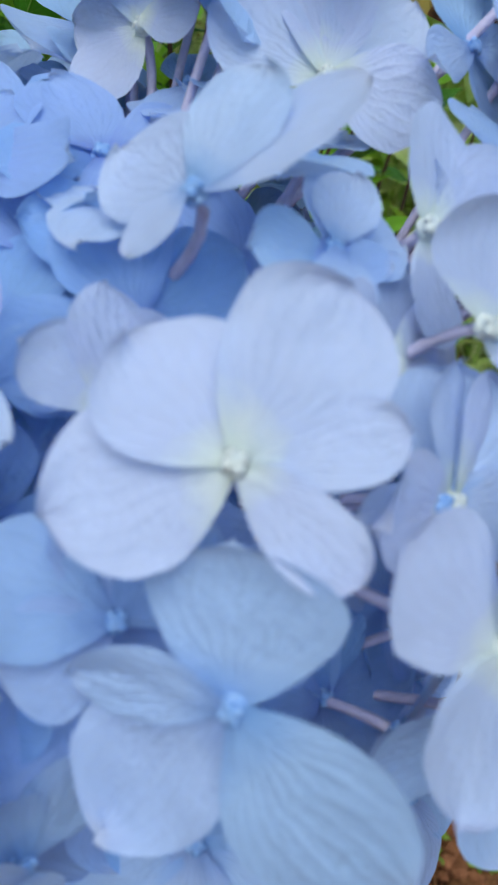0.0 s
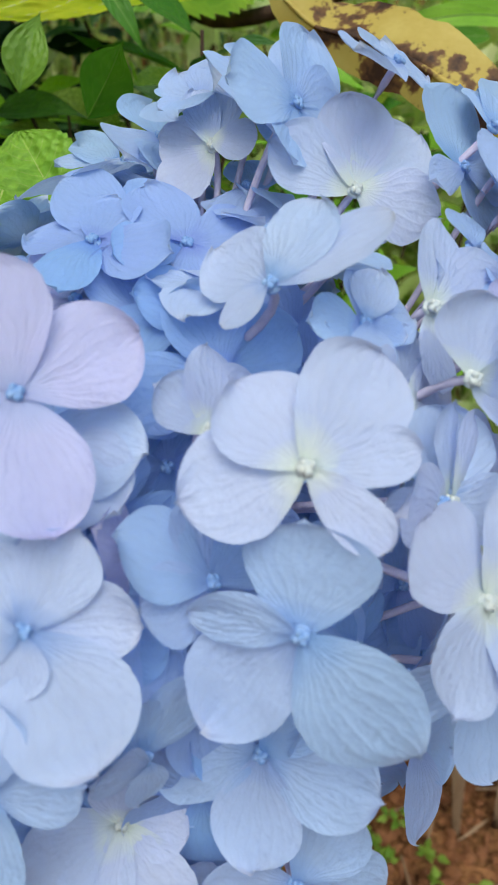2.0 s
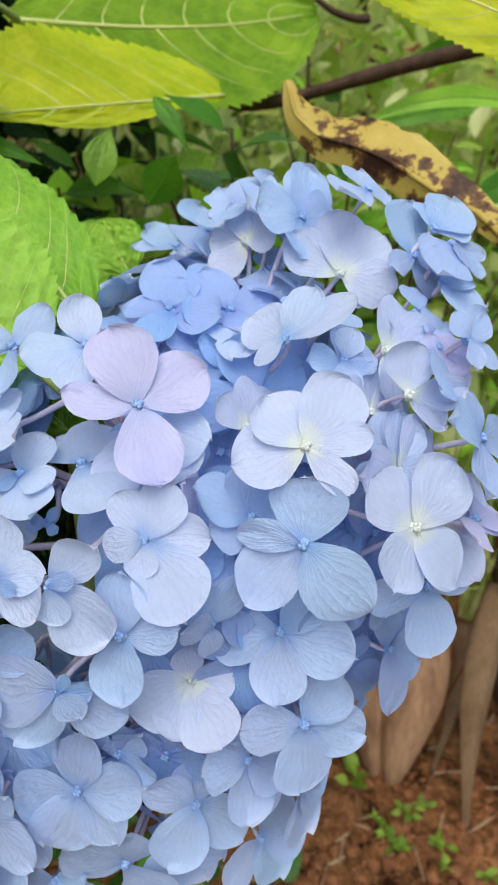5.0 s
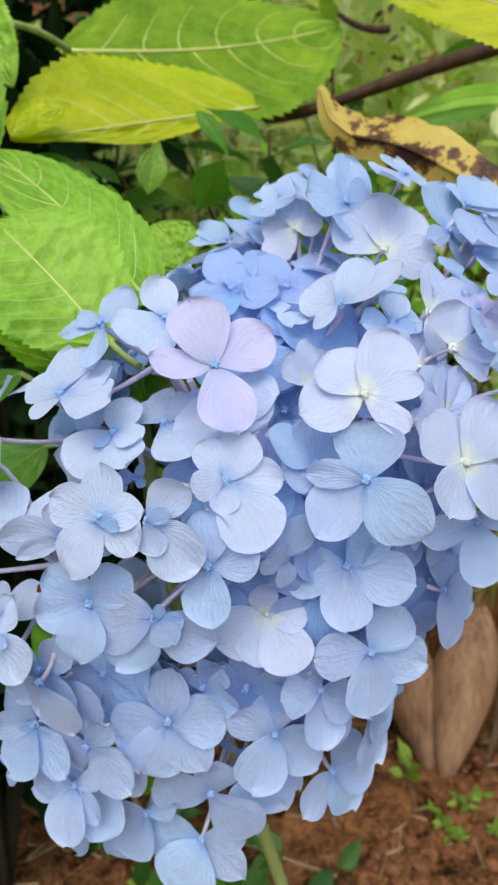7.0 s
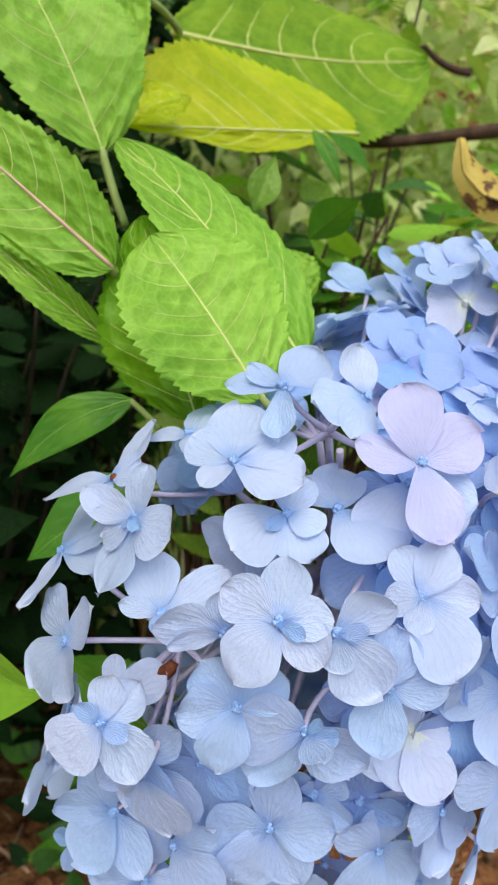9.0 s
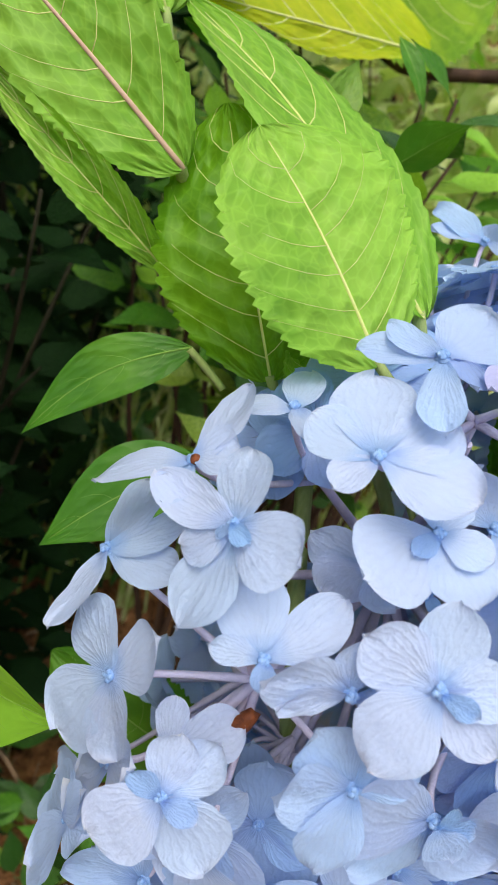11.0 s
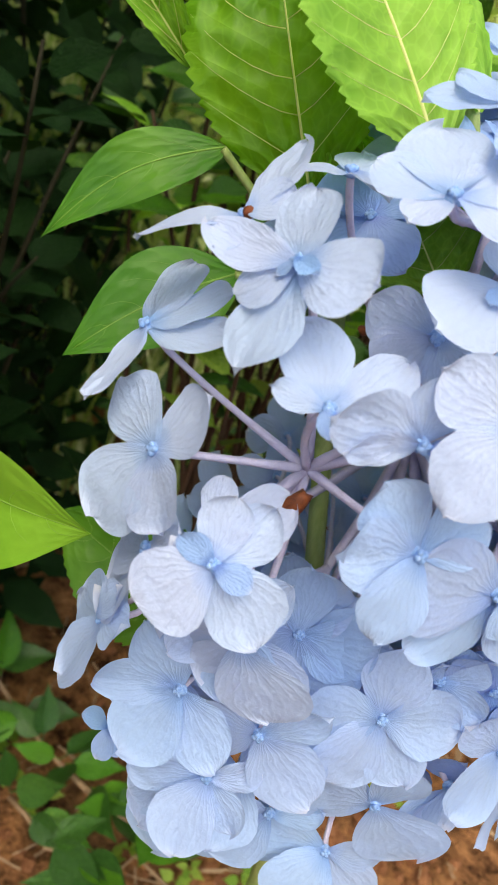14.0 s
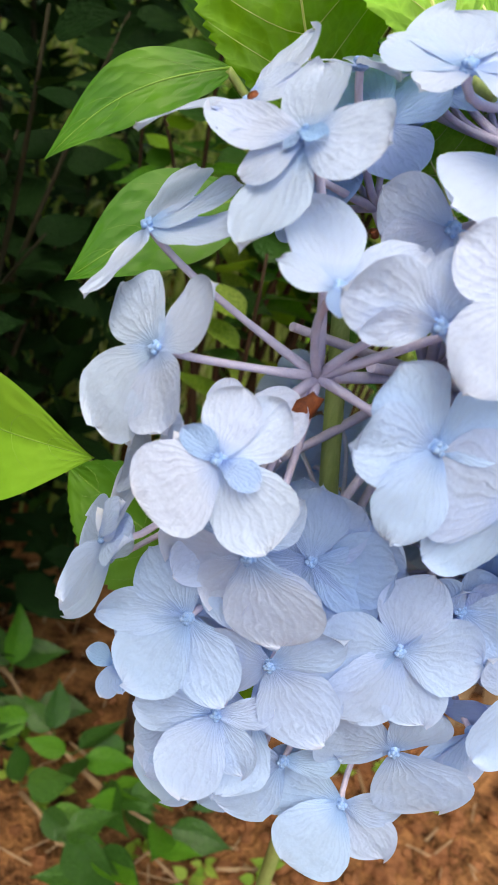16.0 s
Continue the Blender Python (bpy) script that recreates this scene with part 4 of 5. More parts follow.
leaf("hydrangea_leaf", (-0.0781, 0.1260, 0.3923), (-0.1345, 0.1318, 0.4050), (-0.1134, 0.1241, 0.3829), HYDRANGEA_DARK, RIB_GREEN, "shaded green leaf below the flower head", seed=24, fold=0.15, fine=0.6)
leaf("hydrangea_leaf", (-0.1127, 0.2316, 0.6028), (-0.1054, 0.2704, 0.6487), (-0.1281, 0.2505, 0.6248), HYDRANGEA, RIB, "bright green leaf crowded behind the flower head", seed=25, fold=0.25, teeth=14)

# ---- shrubs, grass and litter behind the flower ----
def small_leaf_mesh(seed, material, broad, pointed=0.75):
    """A smooth oval leaf, 1 long, folded a little along its midrib, with a short stalk."""
    r = random.Random(seed)
    arch, fold, twist, ph = r.uniform(-0.14, 0.05), r.uniform(0.12, 0.35), r.uniform(-0.2, 0.2), r.uniform(0, 6)

    def point(s, u):
        w = 1.12 * broad * math.sin(math.pi * (s ** (pointed * 0.86) * 0.98 + 0.01)) ** (0.8 + 0.7 * s)
        z = fold * abs(u) * w + arch * s * s * 1.6 + 0.015 * math.sin(8 * s + ph) * abs(u) + twist * u * w * s
        return Vector((0.12 + 0.88 * s, u * w, z))

    bm = sheet(bmesh.new(), point, 10, 6)
    tube(bm, [(0, 0, -0.01), (0.06, 0, -0.004), (0.14, 0, 0.0)], [0.012, 0.011, 0.008], 5)
    me = bpy.data.meshes.new("leaf")
    bm.to_mesh(me)
    bm.free()
    me.materials.append(material)
    return me


LEAVES = {
    "mid": [small_leaf_mesh(k, SHRUB, 0.22) for k in range(5)],
    "light": [small_leaf_mesh(20 + k, SHRUB_LIGHT, 0.21) for k in range(5)],
    "fresh": [small_leaf_mesh(40 + k, SHRUB_FRESH, 0.20) for k in range(4)],
    "bright": [small_leaf_mesh(60 + k, LEAF_BRIGHT, 0.17, 0.68) for k in range(4)],
    # leaves in the shade-darkened colour
    "dark": [small_leaf_mesh(30 + k, SHRUB_SHADED, 0.23) for k in range(5)],
}


def aim(place, out, up=(0, 0, 1), roll=0.0):
    """A pose with x along out and z near up."""
    x = Vector(out).normalized()
    y = Vector(up).cross(x)
    y = y.normalized() if y.length > 1e-4 else x.orthogonal().normalized()
    m = Matrix((x, y, x.cross(y))).transposed().to_4x4()
    m.translation = place
    return m @ Matrix.Rotation(roll, 4, "X")


def shrub(label, foot, stems, size, kinds, seed, low=0.0, leaves=16, spread=1.0, group="shrubs behind the flower", wood=None):
    """Thin woody stems from the foot to each tip, with leaves set alternately along them."""
    r = random.Random(seed)
    thing = tagged(new("shrub"), label, "shrub", group)
    thing.location = foot
    foot = Vector(foot)
    for tip in stems:
        tip = Vector(tip)
        mid = (foot + tip) / 2 + Vector((r.uniform(-0.06, 0.06), r.uniform(-0.05, 0.05), 0.10))
        pts = [p - foot for p in bend(foot, mid, tip, 12)]
        bm = bmesh.new()
        tube(bm, pts, [0.0042 - 0.00027 * k for k in range(13)], 6)
        part("stem", bm, wood or BARK, thing)
        for k in range(leaves):
            s = 0.25 + low + (0.75 - low) * (k + r.random()) / leaves
            i = min(11, int(s * 12))
            p = pts[i].lerp(pts[i + 1], s * 12 - i)
            along = (pts[i + 1] - pts[i]).normalized()
            around = r.uniform(0, 6.28)
            out = along * r.uniform(0.1, 0.7) + Vector((math.cos(around), math.sin(around), r.uniform(-0.5, 0.25))) * spread
            ob = new("leaf", r.choice(LEAVES[r.choice(kinds)]))
            ob.parent = thing
            size_k = size * r.uniform(0.65, 1.2)
            ob.matrix_basis = aim(p, out, (r.uniform(-0.4, 0.4), -0.6 + r.uniform(-0.4, 0.4), 1), r.uniform(-0.5, 0.5)) @ Matrix.Scale(size_k, 4)
    return thing


def leaf_mass(name, label, kinds_mat, count, place, size, seed, broad=0.22, category="foliage", flat=0.8):
    """Many small leaves in one mesh: the woods too far off to count."""
    r = random.Random(seed)
    verts, faces, uvs = [], [], []
    for i in range(count):
        p = Vector(place(r))
        m = aim(p, (r.uniform(-1, 1), r.uniform(-1, 0.6), r.uniform(-0.9, 0.5)), (r.uniform(-0.5, 0.5), r.uniform(-1, 0.3), 1), r.uniform(-flat, flat))
        k = size * r.uniform(0.5, 1.3)
        b = len(verts)
        for x, y, z in ((0, 0, 0), (0.3, broad, 0.05), (0.65, broad * 0.9, 0.04), (1, 0, -0.1), (0.65, -broad * 0.9, 0.04), (0.3, -broad, 0.05), (0.35, 0, 0), (0.68, 0, -0.02)):
            verts.append(m @ Vector((x * k, y * k, z * k)))
        for q in ((0, 6, 1), (6, 7, 2, 1), (7, 3, 2), (0, 5, 6), (5, 4, 7, 6), (4, 3, 7)):
            faces.append([b + v for v in q])
    me = bpy.data.meshes.new(name)
    me.from_pydata(verts, [], faces)
    me.uv_layers.new(name="sheet")
    me.materials.append(kinds_mat)
    ob = new(name, me)
    return tagged(ob, label, category, kind="stuff")


r = random.Random(11)


def cluster(x0, x1, y0, y1, z0, z1, n):
    return [(r.uniform(x0, x1), r.uniform(y0, y1), r.uniform(z0, z1)) for _ in range(n)]


# the leafy shrub just behind the head, bright where it stands in the open
shrub("glossy green shrub with pointed leaves behind the flower", (-0.10, 0.42, 0.0), cluster(-0.13, 0.04, 0.27, 0.42, 0.52, 0.685, 11), 0.042, ["mid", "mid", "light"], 3, low=0.45, leaves=9)
shrub("loose green shrub with narrow twigs", (0.10, 0.72, 0.05), cluster(-0.10, 0.34, 0.55, 0.85, 0.62, 1.05, 8), 0.045, ["light", "mid", "light"], 4, leaves=10)
shrub("tall green shrub on the bank", (-0.30, 0.80, 0.10), cluster(-0.55, -0.05, 0.6, 0.95, 0.55, 1.15, 10), 0.05, ["mid"], 5, low=0.3, leaves=15, wood=TWIG_SHADED)
shrub("fresh green shrub with pointed glossy leaves", (-0.06, 0.46, 0.0), cluster(-0.20, 0.06, 0.30, 0.44, 0.56, 0.70, 16), 0.05, ["fresh", "fresh", "mid", "bright"], 33, low=0.5, leaves=11)
shrub("low bright green shrub with narrow leaves", (0.02, 0.52, 0.0), cluster(-0.12, 0.16, 0.42, 0.56, 0.56, 0.74, 12), 0.055, ["bright", "light", "fresh"], 35, low=0.45, leaves=11)
# the shaded shrub beside the flower; leaf and stem colours carry the shade
shrub("broad-leaved shrub, darkened in colour for shade", (-0.34, 0.36, 0.0), cluster(-0.46, -0.20, 0.22, 0.42, 0.30, 0.75, 14), 0.052, ["dark"], 6, leaves=19, wood=TWIG_SHADED)
shrub("leafy shrub, darkened in colour for deep shade", (-0.52, 0.55, 0.0), cluster(-0.75, -0.28, 0.38, 0.65, 0.25, 0.95, 14), 0.06, ["dark"], 8, leaves=19, wood=TWIG_SHADED)
# piled up above the view as well, to shade what stands below
leaf_mass("undergrowth", "tangled undergrowth, darkened in colour for shade", SHRUB_SHADED, 12000, lambda q: (q.uniform(-1.5, -0.20), q.uniform(0.40, 1.1), q.uniform(0.0, 2.0)), 0.06, 9)
# unseen leaf mass, added to keep side light off the shrubs
leaf_mass("hedge", "unseen leaf mass added to block light from the side", SHRUB_SHADED, 7000, lambda q: (q.uniform(-1.7, -0.55), q.uniform(-0.4, 0.6), q.uniform(0.0, 2.0)), 0.08, 14)
leaf_mass("thicket", "green thicket on the bank", SHRUB, 900, lambda q: (q.uniform(-1.6, -0.05), q.uniform(1.3, 3.0), q.uniform(0.4, 2.6)), 0.08, 10)
leaf_mass("thicket", "green thicket higher on the bank, coloured pale for sun", SHRUB_SUNLIT, 5200, lambda q: (q.uniform(-2.5, 3.5), q.uniform(2.2, 5.5), q.uniform(1.0, 4.5)), 0.11, 12, flat=0.3)


def grass(name, label, count, area, height, seed):
    q = random.Random(seed)
    verts, faces = [], []
    for i in range(count):
        x, y = q.uniform(*area[0]), q.uniform(*area[1])
        z = ground_height(x, y)
        h, lean, a, w = height * q.uniform(0.4, 1.2), q.uniform(0.1, 0.9), q.uniform(0, 6.28), q.uniform(0.002, 0.006)
        b = len(verts)
        for k in range(5):
            s = k / 4
            cx, cy, cz = x + math.cos(a) * lean * h * s * s, y + math.sin(a) * lean * h * s * s, z + h * s * (1 - 0.25 * s * lean)
            ww = w * (1 - s ** 2 * 0.95)
            verts += [(cx - math.sin(a) * ww, cy + math.cos(a) * ww, cz), (cx + math.sin(a) * ww, cy - math.cos(a) * ww, cz)]
        for k in range(4):
            faces.append((b + 2 * k, b + 2 * k + 1, b + 2 * k + 3, b + 2 * k + 2))
    me = bpy.data.meshes.new(name)
    me.from_pydata(verts, [], faces)
    me.uv_layers.new(name="sheet")
    me.materials.append(GRASS)
    return tagged(new(name, me), label, "grass", kind="stuff")


grass("grass", "thin green and straw coloured grass on the bank", 4200, ((-0.6, 1.3), (0.70, 2.0)), 0.32, 21)

# bare upright saplings on the bank
for x, y, h, rad in ((0.10, 1.55, 1.7, 0.018), (0.22, 1.75, 1.9, 0.022), (0.34, 2.3, 2.2, 0.03), (0.62, 1.9, 1.8, 0.02), (-0.15, 2.2, 2.0, 0.025)):
    z = ground_height(x, y)
    bm = bmesh.new()
    tube(bm, bend((x, y, z - 0.03), (x + r.uniform(-0.05, 0.05), y, z + h / 2), (x + r.uniform(-0.12, 0.12), y, z + h), 8), [rad * (1 - 0.07 * k) for k in range(9)], 8)
    tagged(part("sapling", bm, BARK), "thin bare brown sapling stem on the bank", "tree", "saplings")

# brighter leaves between the saplings; the palest have sunlight in their colour
leaf_mass("thicket", "leaves low on the bank, coloured pale for sun", SHRUB_SUNLIT, 1500, lambda q: (q.uniform(-0.1, 1.0), q.uniform(0.72, 1.3), q.uniform(0.42, 1.15)), 0.055, 36, flat=0.35)
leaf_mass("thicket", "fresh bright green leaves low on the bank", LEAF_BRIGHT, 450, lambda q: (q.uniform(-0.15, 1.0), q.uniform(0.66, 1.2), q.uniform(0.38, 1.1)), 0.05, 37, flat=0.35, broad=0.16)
leaf_mass("thicket", "light green leafy undergrowth, coloured pale for sun", SHRUB_SUNLIT, 1500, lambda q: (q.uniform(-0.3, 1.3), q.uniform(0.8, 1.9), q.uniform(0.3, 1.6)), 0.06, 31, flat=0.3)
leaf_mass("thicket", "leafy undergrowth on the bank, coloured pale for sun", SHRUB_SUNLIT, 2200, lambda q: (q.uniform(0.0, 0.9), q.uniform(0.8, 1.8), q.uniform(0.3, 1.5)), 0.07, 32, flat=0.3)

leaf_mass("ground_cover", "green plants covering the bank, coloured pale for sun", SHRUB_SUNLIT, 6500, lambda q: (lambda x, y: (x, y, ground_height(x, y) + q.uniform(0.0, 0.16)))(q.uniform(0.0, 2.0), q.uniform(0.78, 3.6)), 0.055, 33, flat=0.3)
leaf_mass("ground_cover", "dark green plants covering the bank", SHRUB, 5000, lambda q: (lambda x, y: (x, y, ground_height(x, y) + q.uniform(0.0, 0.16)))(q.uniform(-1.2, 0.1), q.uniform(0.74, 3.0)), 0.055, 34)

# ---- the twig and the withered leaf above the head ----
bm = bmesh.new()
path = bend((-0.062, 0.470, 0.755), (-0.052, 0.468, 0.728), (-0.025, 0.462, 0.733), 5)[:-1] + bend((-0.025, 0.462, 0.733), (0.04, 0.44, 0.742), (0.122, 0.408, 0.757), 8) + [Vector((0.30, 0.34, 0.79))]
tube(bm, [p + Vector((0, 0, 0.0012 * math.sin(7 * k))) for k, p in enumerate(path)], [0.0028 + 0.00022 * k + (0.0006 if k % 4 == 2 else 0) for k in range(len(path))], 9)
tagged(part("twig", bm, BARK), "bare dark brown twig behind the flower", "twig")
bm = bmesh.new()
tube(bm, bend((0.075, 0.56, 0.815), (0.05, 0.555, 0.812), (0.028, 0.55, 0.828), 6), [0.004 - 0.0003 * k for k in range(7)], 7)
tagged(part("twig", bm, BARK), "short broken end of a dark twig", "twig")


def withered_leaf():
    """Long dry leaf, folded along the middle, torn and rolled at the tip."""
    ridge = [Vector(p) for p in ((-0.0035, 0.252, 0.712), (0.0005, 0.250, 0.697), (0.012, 0.244, 0.686), (0.030, 0.236, 0.681), (0.046, 0.228, 0.673), (0.064, 0.216, 0.660), (0.082, 0.206, 0.650), (0.100, 0.198, 0.632))]

    def on(s):
        f = s * (len(ridge) - 1)
        i = min(len(ridge) - 2, int(f))
        return ridge[i].lerp(ridge[i + 1], f - i)

    def point(s, u):
        c = on(s)
        d = (on(min(1, s + 0.06)) - on(max(0, s - 0.06))).normalized()
        up = Vector((0.35, 0.25, 0.9))
        up = (up - d * up.dot(d)).normalized()
        front = d.cross(up)
        w = 0.021 * math.sin(math.pi * min(1, 0.06 + 0.86 * s)) ** 1.1
        ragged = 1 + 0.16 * noise.noise(Vector((s * 17, u * 2, 3.3))) * abs(u)
        if u > 0:
            return c + (up * 0.82 + front * -0.25) * u * w * ragged + front * 0.002 * math.sin(s * 14)
        return c - (up * 0.72 + front * 0.55) * u * -1 * w * 0.62 * ragged

    thing = tagged(new("withered_leaf"), "withered yellow leaf with dark brown patches", "leaf")
    part("blade", sheet(bmesh.new(), point, 40, 12), DRY, thing)
    bm = bmesh.new()
    tube(bm, [on(i / 20) for i in range(21)] , [0.0006 + 0.00005 * i for i in range(21)], 6)
    part("midrib", bm, DRY, thing, "dry curved midrib")


withered_leaf()

# ---- husks, stump and dry strips at the foot of the bank ----
def pod(bm, foot, crown, wide, deep, bulge, seed):
    """A tapering husk segment standing on its point."""
    foot, crown = Vector(foot), Vector(crown)
    q = random.Random(seed)
    d = (crown - foot)
    a = Vector((1, 0, 0))
    b = d.normalized().cross(a).normalized()
    rows, seg, rings = 18, 20, []
    for i in range(rows + 1):
        s = i / rows
        w = math.sin(math.pi * min(1.0, 0.06 + 0.90 * s) ** 1.25) ** 0.75
        c = foot + d * s + b * bulge * math.sin(math.pi * s)
        rings.append([bm.verts.new(c + (a * math.cos(k * 6.2832 / seg) * wide + b * math.sin(k * 6.2832 / seg) * deep) * w * (1 + 0.05 * noise.noise(Vector((k * 0.9, s * 3, seed))))) for k in range(seg)])
    for r0, r1 in zip(rings, rings[1:]):
        for k in range(seg):
            bm.faces.new((r0[k], r0[(k + 1) % seg], r1[(k + 1) % seg], r1[k])).smooth = True
    bm.faces.new(rings[0][::-1])
    bm.faces.new(rings[-1])
    return bm


husk = tagged(new("coconut_husk"), "split smooth brown coconut husk standing on the soil", "coconut husk")
husk.location = (0.132, 0.55, 0.0)
for foot, crown, wide, deep in (((0.012, -0.02, -0.012), (0.055, 0.03, 0.20), 0.040, 0.035), ((-0.006, -0.008, -0.012), (-0.045, 0.04, 0.19), 0.036, 0.033)):
    part("lobe", pod(bmesh.new(), foot, crown, wide, deep, 0.01, 3), HUSK, husk)
bm = bmesh.new()
for k in range(46):
    a, b = r.uniform(-0.06, 0.09), r.uniform(0.02, 0.07)
    tube(bm, bend((a * 0.5, b * 0.4, -0.01), (a, b, 0.07), (a * 1.5 + r.uniform(-0.02, 0.02), b + 0.02, r.uniform(0.12, 0.22)), 6), [0.0016, 0.0016, 0.0015, 0.0014, 0.0013, 0.0011, 0.0008], 4)
tagged(part("fibre_tuft", bm, HUSK_INNER, husk), "coarse reddish brown fibres")

stump = tagged(new("stump"), "weathered grey brown stump with mossy side", "tree stump")
stump.location = (0.42, 0.70, 0.03)
bm = bmesh.new()
rings = []
for i in range(13):
    s = i / 12
    rings.append([bm.verts.new(((0.125 - 0.03 * s) * (1 + 0.16 * noise.noise(Vector((math.cos(a) * 2, math.sin(a) * 2, s * 2)))) * math.cos(a), (0.10 - 0.02 * s) * math.sin(a), -0.08 + 0.42 * s)) for a in (k * 2 * math.pi / 28 for k in range(28))])
for r0, r1 in zip(rings, rings[1:]):
    for k in range(28):
        bm.faces.new((r0[k], r0[(k + 1) % 28], r1[(k + 1) % 28], r1[k])).smooth = True
bm.faces.new(rings[-1])
part("trunk", bm, BARK, stump)


def strip(label, top, bottom, wide, sway):
    """A dry, flattened leaf stalk with a rounded back, tapering to its lower end."""
    top, bottom = Vector(top), Vector(bottom)
    d = (bottom - top).normalized()
    a = d.cross(Vector((0, -1, 0))).normalized()

    def point(s, u):
        w = wide * (1 - 0.75 * s ** 2.2) * (0.75 + 0.5 * math.sin(math.pi * min(1, s + 0.2)))
        c = top.lerp(bottom, s) + a * sway * math.sin(math.pi * s)
        return c + a * u * w * 0.5 + Vector((0, -1, 0.15)) * (math.cos(u * 1.5) * w * 0.5 + 0.0012 * math.sin(u * 21))

    bm = sheet(bmesh.new(), point, 16, 12)
    bmesh.ops.solidify(bm, geom=bm.faces[:], thickness=0.003)
    tagged(part("dry_stalk", bm, STRAW), label, "dry stalk", "dry stalks by the stump")


strip("pale dry leaf stalk leaning on the stump", (0.272, 0.60, 0.235), (0.214, 0.462, -0.008), 0.036, 0.012)
strip("grey brown dry leaf stalk by the stump", (0.315, 0.62, 0.26), (0.262, 0.48, -0.01), 0.040, -0.008)
strip("cracked dry leaf stalk behind another", (0.345, 0.60, 0.25), (0.31, 0.47, -0.01), 0.036, 0.01)
strip("short dry leaf stalk in the soil", (0.245, 0.64, 0.16), (0.195, 0.545, -0.005), 0.022, -0.01)

# ---- clods, pebbles and litter on the soil ----
def clod_mesh(seed):
    bm = bmesh.new()
    bmesh.ops.create_icosphere(bm, subdivisions=2, radius=1)
    for v in bm.verts:
        v.co *= 1 + 0.45 * noise.noise(v.co * 1.3 + Vector((seed, 0, 0))) + 0.15 * noise.noise(v.co * 4 + Vector((seed, 3, 0)))
        v.co.z *= 0.7
    return bm


bm = bmesh.new()
for k in range(1400):
    x, y = (r.uniform(-0.5, 0.5), r.uniform(0.24, 0.72)) if k % 2 else (r.uniform(0.0, 0.26), r.uniform(0.28, 0.56))
    one = clod_mesh(k % 13)
    size_k = 0.0015 + 0.007 * r.random() ** 3
    bmesh.ops.transform(one, matrix=Matrix.Translation((x, y, ground_height(x, y) + size_k * 0.25)) @ Matrix.Rotation(r.uniform(0, 6), 4, "Z") @ Matrix.Scale(size_k, 4), verts=one.verts)
    me = bpy.data.meshes.new("tmp")
    one.to_mesh(me)
    one.free()
    bm.from_mesh(me)
    bpy.data.meshes.remove(me)
tagged(part("soil_clods", bm, CLOD), "loose reddish clods and crumbs of soil", "soil", kind="stuff")


litter_verts, litter_faces = [], []
for k in range(300):
    x, y, a, n = r.uniform(-0.5, 0.5), r.uniform(0.24, 0.75), r.uniform(0, 3.14), r.uniform(0.004, 0.022)
    z, w = ground_height(x, y) + 0.004, r.uniform(0.0005, 0.0016)
    b = len(litter_verts)
    for s in (-1, 0, 1):
        for u in (-1, 0, 1):
            litter_verts.append((x + math.cos(a) * n * s - math.sin(a) * w * u, y + math.sin(a) * n * s + math.cos(a) * w * u, z + r.uniform(0, 0.003) + 0.0012 * (u == 0)))
    for i in (0, 1):
        for j in (0, 1):
            litter_faces.append((b + 3 * i + j, b + 3 * i + j + 1, b + 3 * i + j + 4, b + 3 * i + j + 3))
me = bpy.data.meshes.new("litter")
me.from_pydata(litter_verts, [], litter_faces)
me.materials.append(STRAW)
tagged(new("litter", me), "dry straw coloured bits scattered on the soil", "litter", kind="stuff")


def weed(label, spots, size, kinds, seed, runner=True):
    """A low weed: a thin runner over the soil with leaves on short stalks."""
    q = random.Random(seed)
    thing = tagged(new("weed"), label, "weed", "weeds on the soil")
    spots = [Vector(p) for p in spots]
    thing.location = spots[0]
    if runner and len(spots) > 1:
        bm = bmesh.new()
        tube(bm, [p - spots[0] - Vector((0, 0, 0.006)) for p in spots], [0.0022 - 0.001 * i / len(spots) for i in range(len(spots))], 6)
        part("runner", bm, STRAW, thing)
    for i, p in enumerate(spots):
        for k in range(2 if runner else 4):
            a = q.uniform(0, 6.28)
            ob = new("leaf", q.choice(LEAVES[q.choice(kinds)]))
            ob.parent = thing
            ob.matrix_basis = aim(p - spots[0], (math.cos(a), math.sin(a) * 0.7 - 0.3, q.uniform(-0.1, 0.8)), (0, -0.5, 1), q.uniform(-0.7, 0.7)) @ Matrix.Diagonal((size, size * (0.95 if runner else 1.0), size, 1)) @ Matrix.Scale(q.uniform(0.75, 1.15), 4)
    return thing


weed("creeping weed with oval green leaves on red soil", [(-0.27, 0.47, 0.07), (-0.225, 0.44, 0.065), (-0.19, 0.40, 0.06), (-0.15, 0.37, 0.05), (-0.11, 0.34, 0.045), (-0.06, 0.32, 0.04)], 0.06, ["fresh", "mid"], 41)
weed("creeping weed with oval leaves, some darkened for shade", [(-0.40, 0.46, 0.06), (-0.345, 0.43, 0.06), (-0.29, 0.40, 0.05), (-0.24, 0.37, 0.05)], 0.04, ["mid", "dark"], 42)
weed("trailing weed with pointed green leaves", [(-0.245, 0.475, 0.05), (-0.20, 0.42, 0.05), (-0.169, 0.387, 0.05), (-0.144, 0.366, 0.05), (-0.118, 0.35, 0.045), (-0.095, 0.332, 0.045)], 0.062, ["mid", "mid", "fresh"], 44)
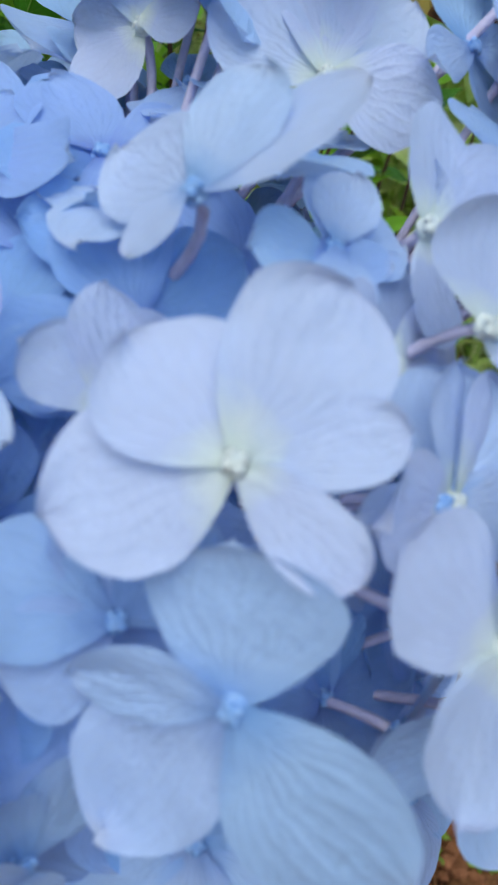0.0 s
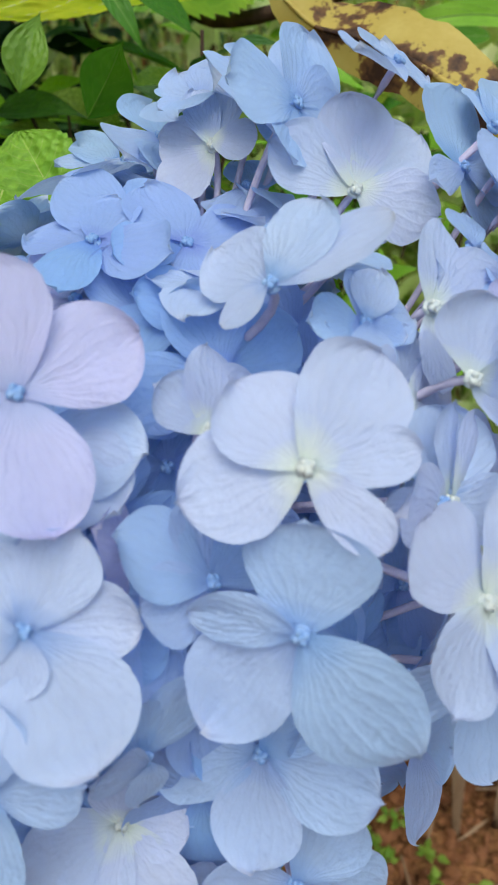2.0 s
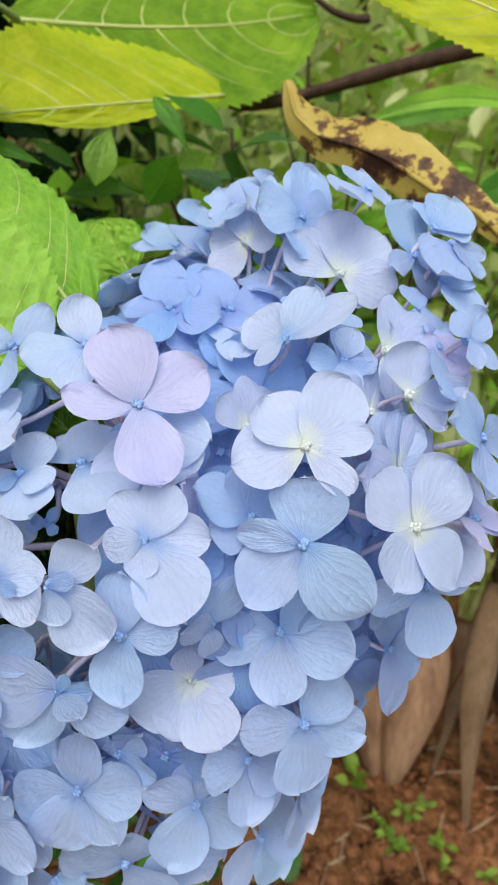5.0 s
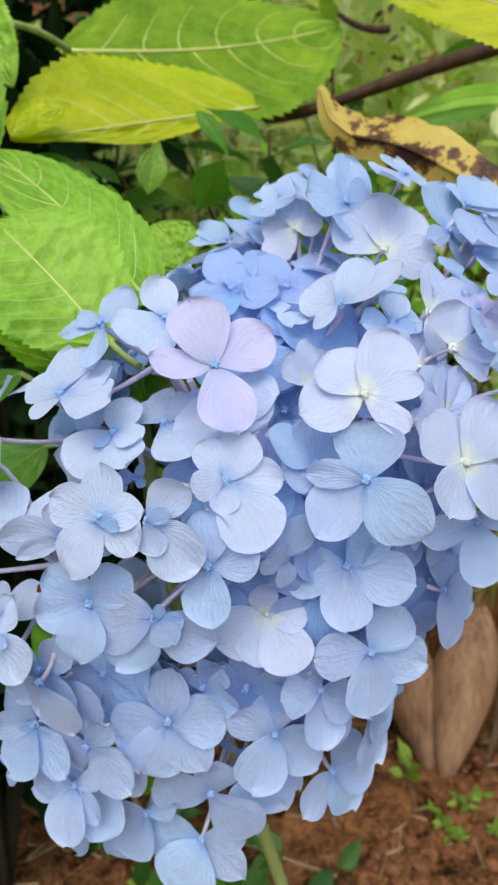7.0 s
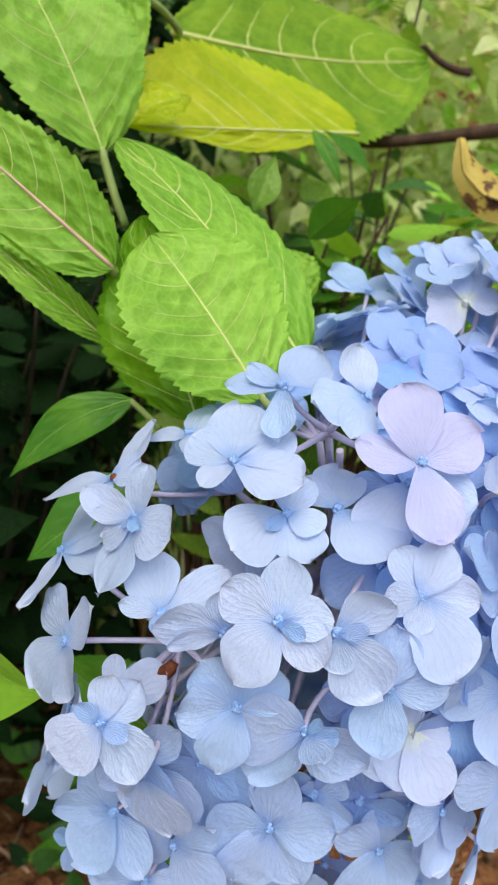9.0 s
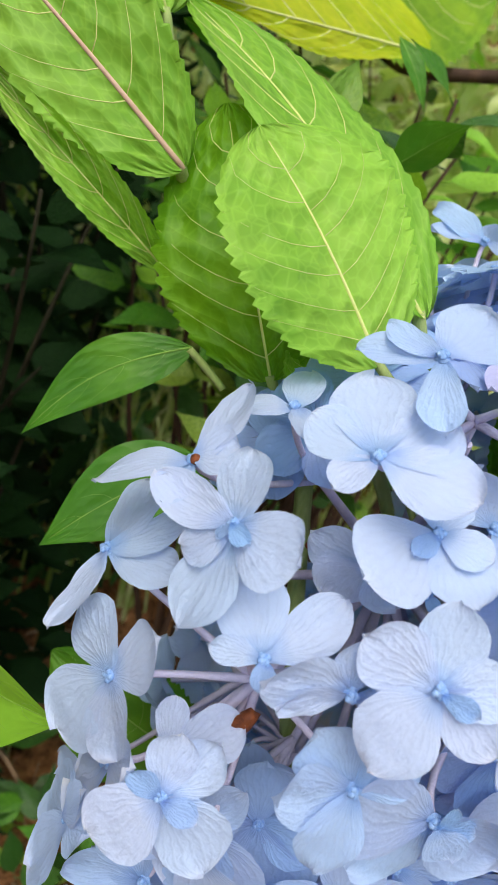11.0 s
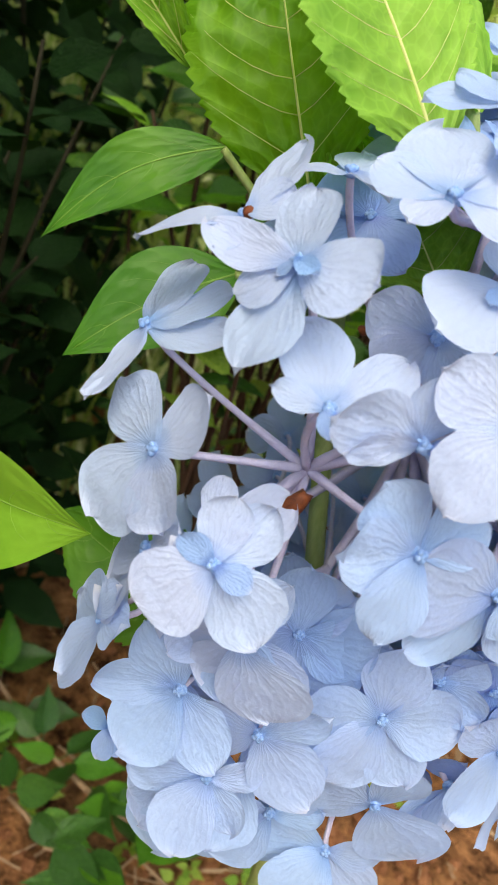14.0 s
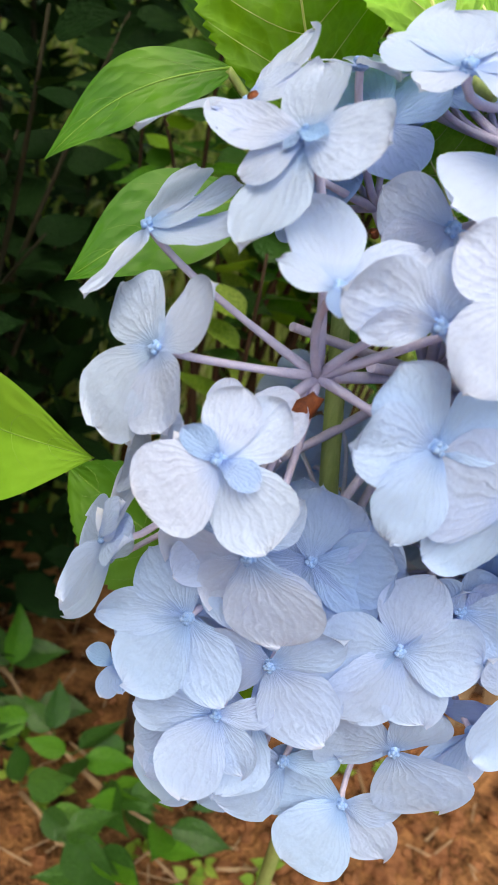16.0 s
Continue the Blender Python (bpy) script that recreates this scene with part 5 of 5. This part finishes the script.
weed("trailing weed with broad pointed leaves", [(-0.185, 0.335, 0.045), (-0.165, 0.315, 0.05), (-0.145, 0.292, 0.05), (-0.118, 0.29, 0.045), (-0.10, 0.268, 0.04), (-0.07, 0.30, 0.04), (-0.035, 0.275, 0.035)], 0.060, ["mid", "mid", "fresh"], 45)
weed("low green weed below the flower", [(-0.10, 0.40, 0.04), (-0.05, 0.38, 0.04), (0.0, 0.37, 0.03)], 0.045, ["mid"], 43)
for k, (x, y) in enumerate(((-0.20, 0.365), (-0.17, 0.345), (-0.125, 0.335), (-0.085, 0.315), (-0.03, 0.30), (0.03, 0.305), (-0.215, 0.40), (0.06, 0.33))):
    weed("tiny yellow green seedlings on the soil", [(x, y, ground_height(x, y) + 0.012), (x + 0.012, y + 0.01, ground_height(x, y) + 0.018)], 0.018, ["light"], 50 + k, False)
for k, (x, y) in enumerate(((0.088, 0.505), (0.10, 0.52))):
    weed("small fresh green weed by the husk", [(x, y, ground_height(x, y) + 0.02)], 0.034, ["light"], 70 + k, False)
for k, (x, y) in enumerate(((0.115, 0.47), (0.122, 0.45), (0.127, 0.432), (0.145, 0.475), (0.165, 0.485), (0.172, 0.43), (0.168, 0.405), (0.215, 0.40))):
    weed("cluster of tiny yellow green seedlings", [(x, y, ground_height(x, y) + 0.008), (x + 0.008, y - 0.006, ground_height(x, y) + 0.01)], 0.015, ["light"], 80 + k, False)

# dried-up floret buds between the stalks
for k, (x, y, z, wide, tall) in enumerate(((-0.1085, 0.0600, 0.5285, 0.0024, 0.0050), (-0.1316, 0.0785, 0.5800, 0.0013, 0.0019), (-0.1000, 0.0830, 0.5620, 0.0012, 0.0016))):
    bm = clod_mesh(5 + k)
    bmesh.ops.transform(bm, matrix=Matrix.Translation((x, y, z)) @ Matrix.Rotation(0.5, 4, "Y") @ Matrix.Diagonal((wide, wide * 0.85, tall, 1)), verts=bm.verts)
    tagged(part("withered_bud", smooth(bm), RUST), "small dried reddish brown bud among the stalks", "bud", "dried buds in the flower head")
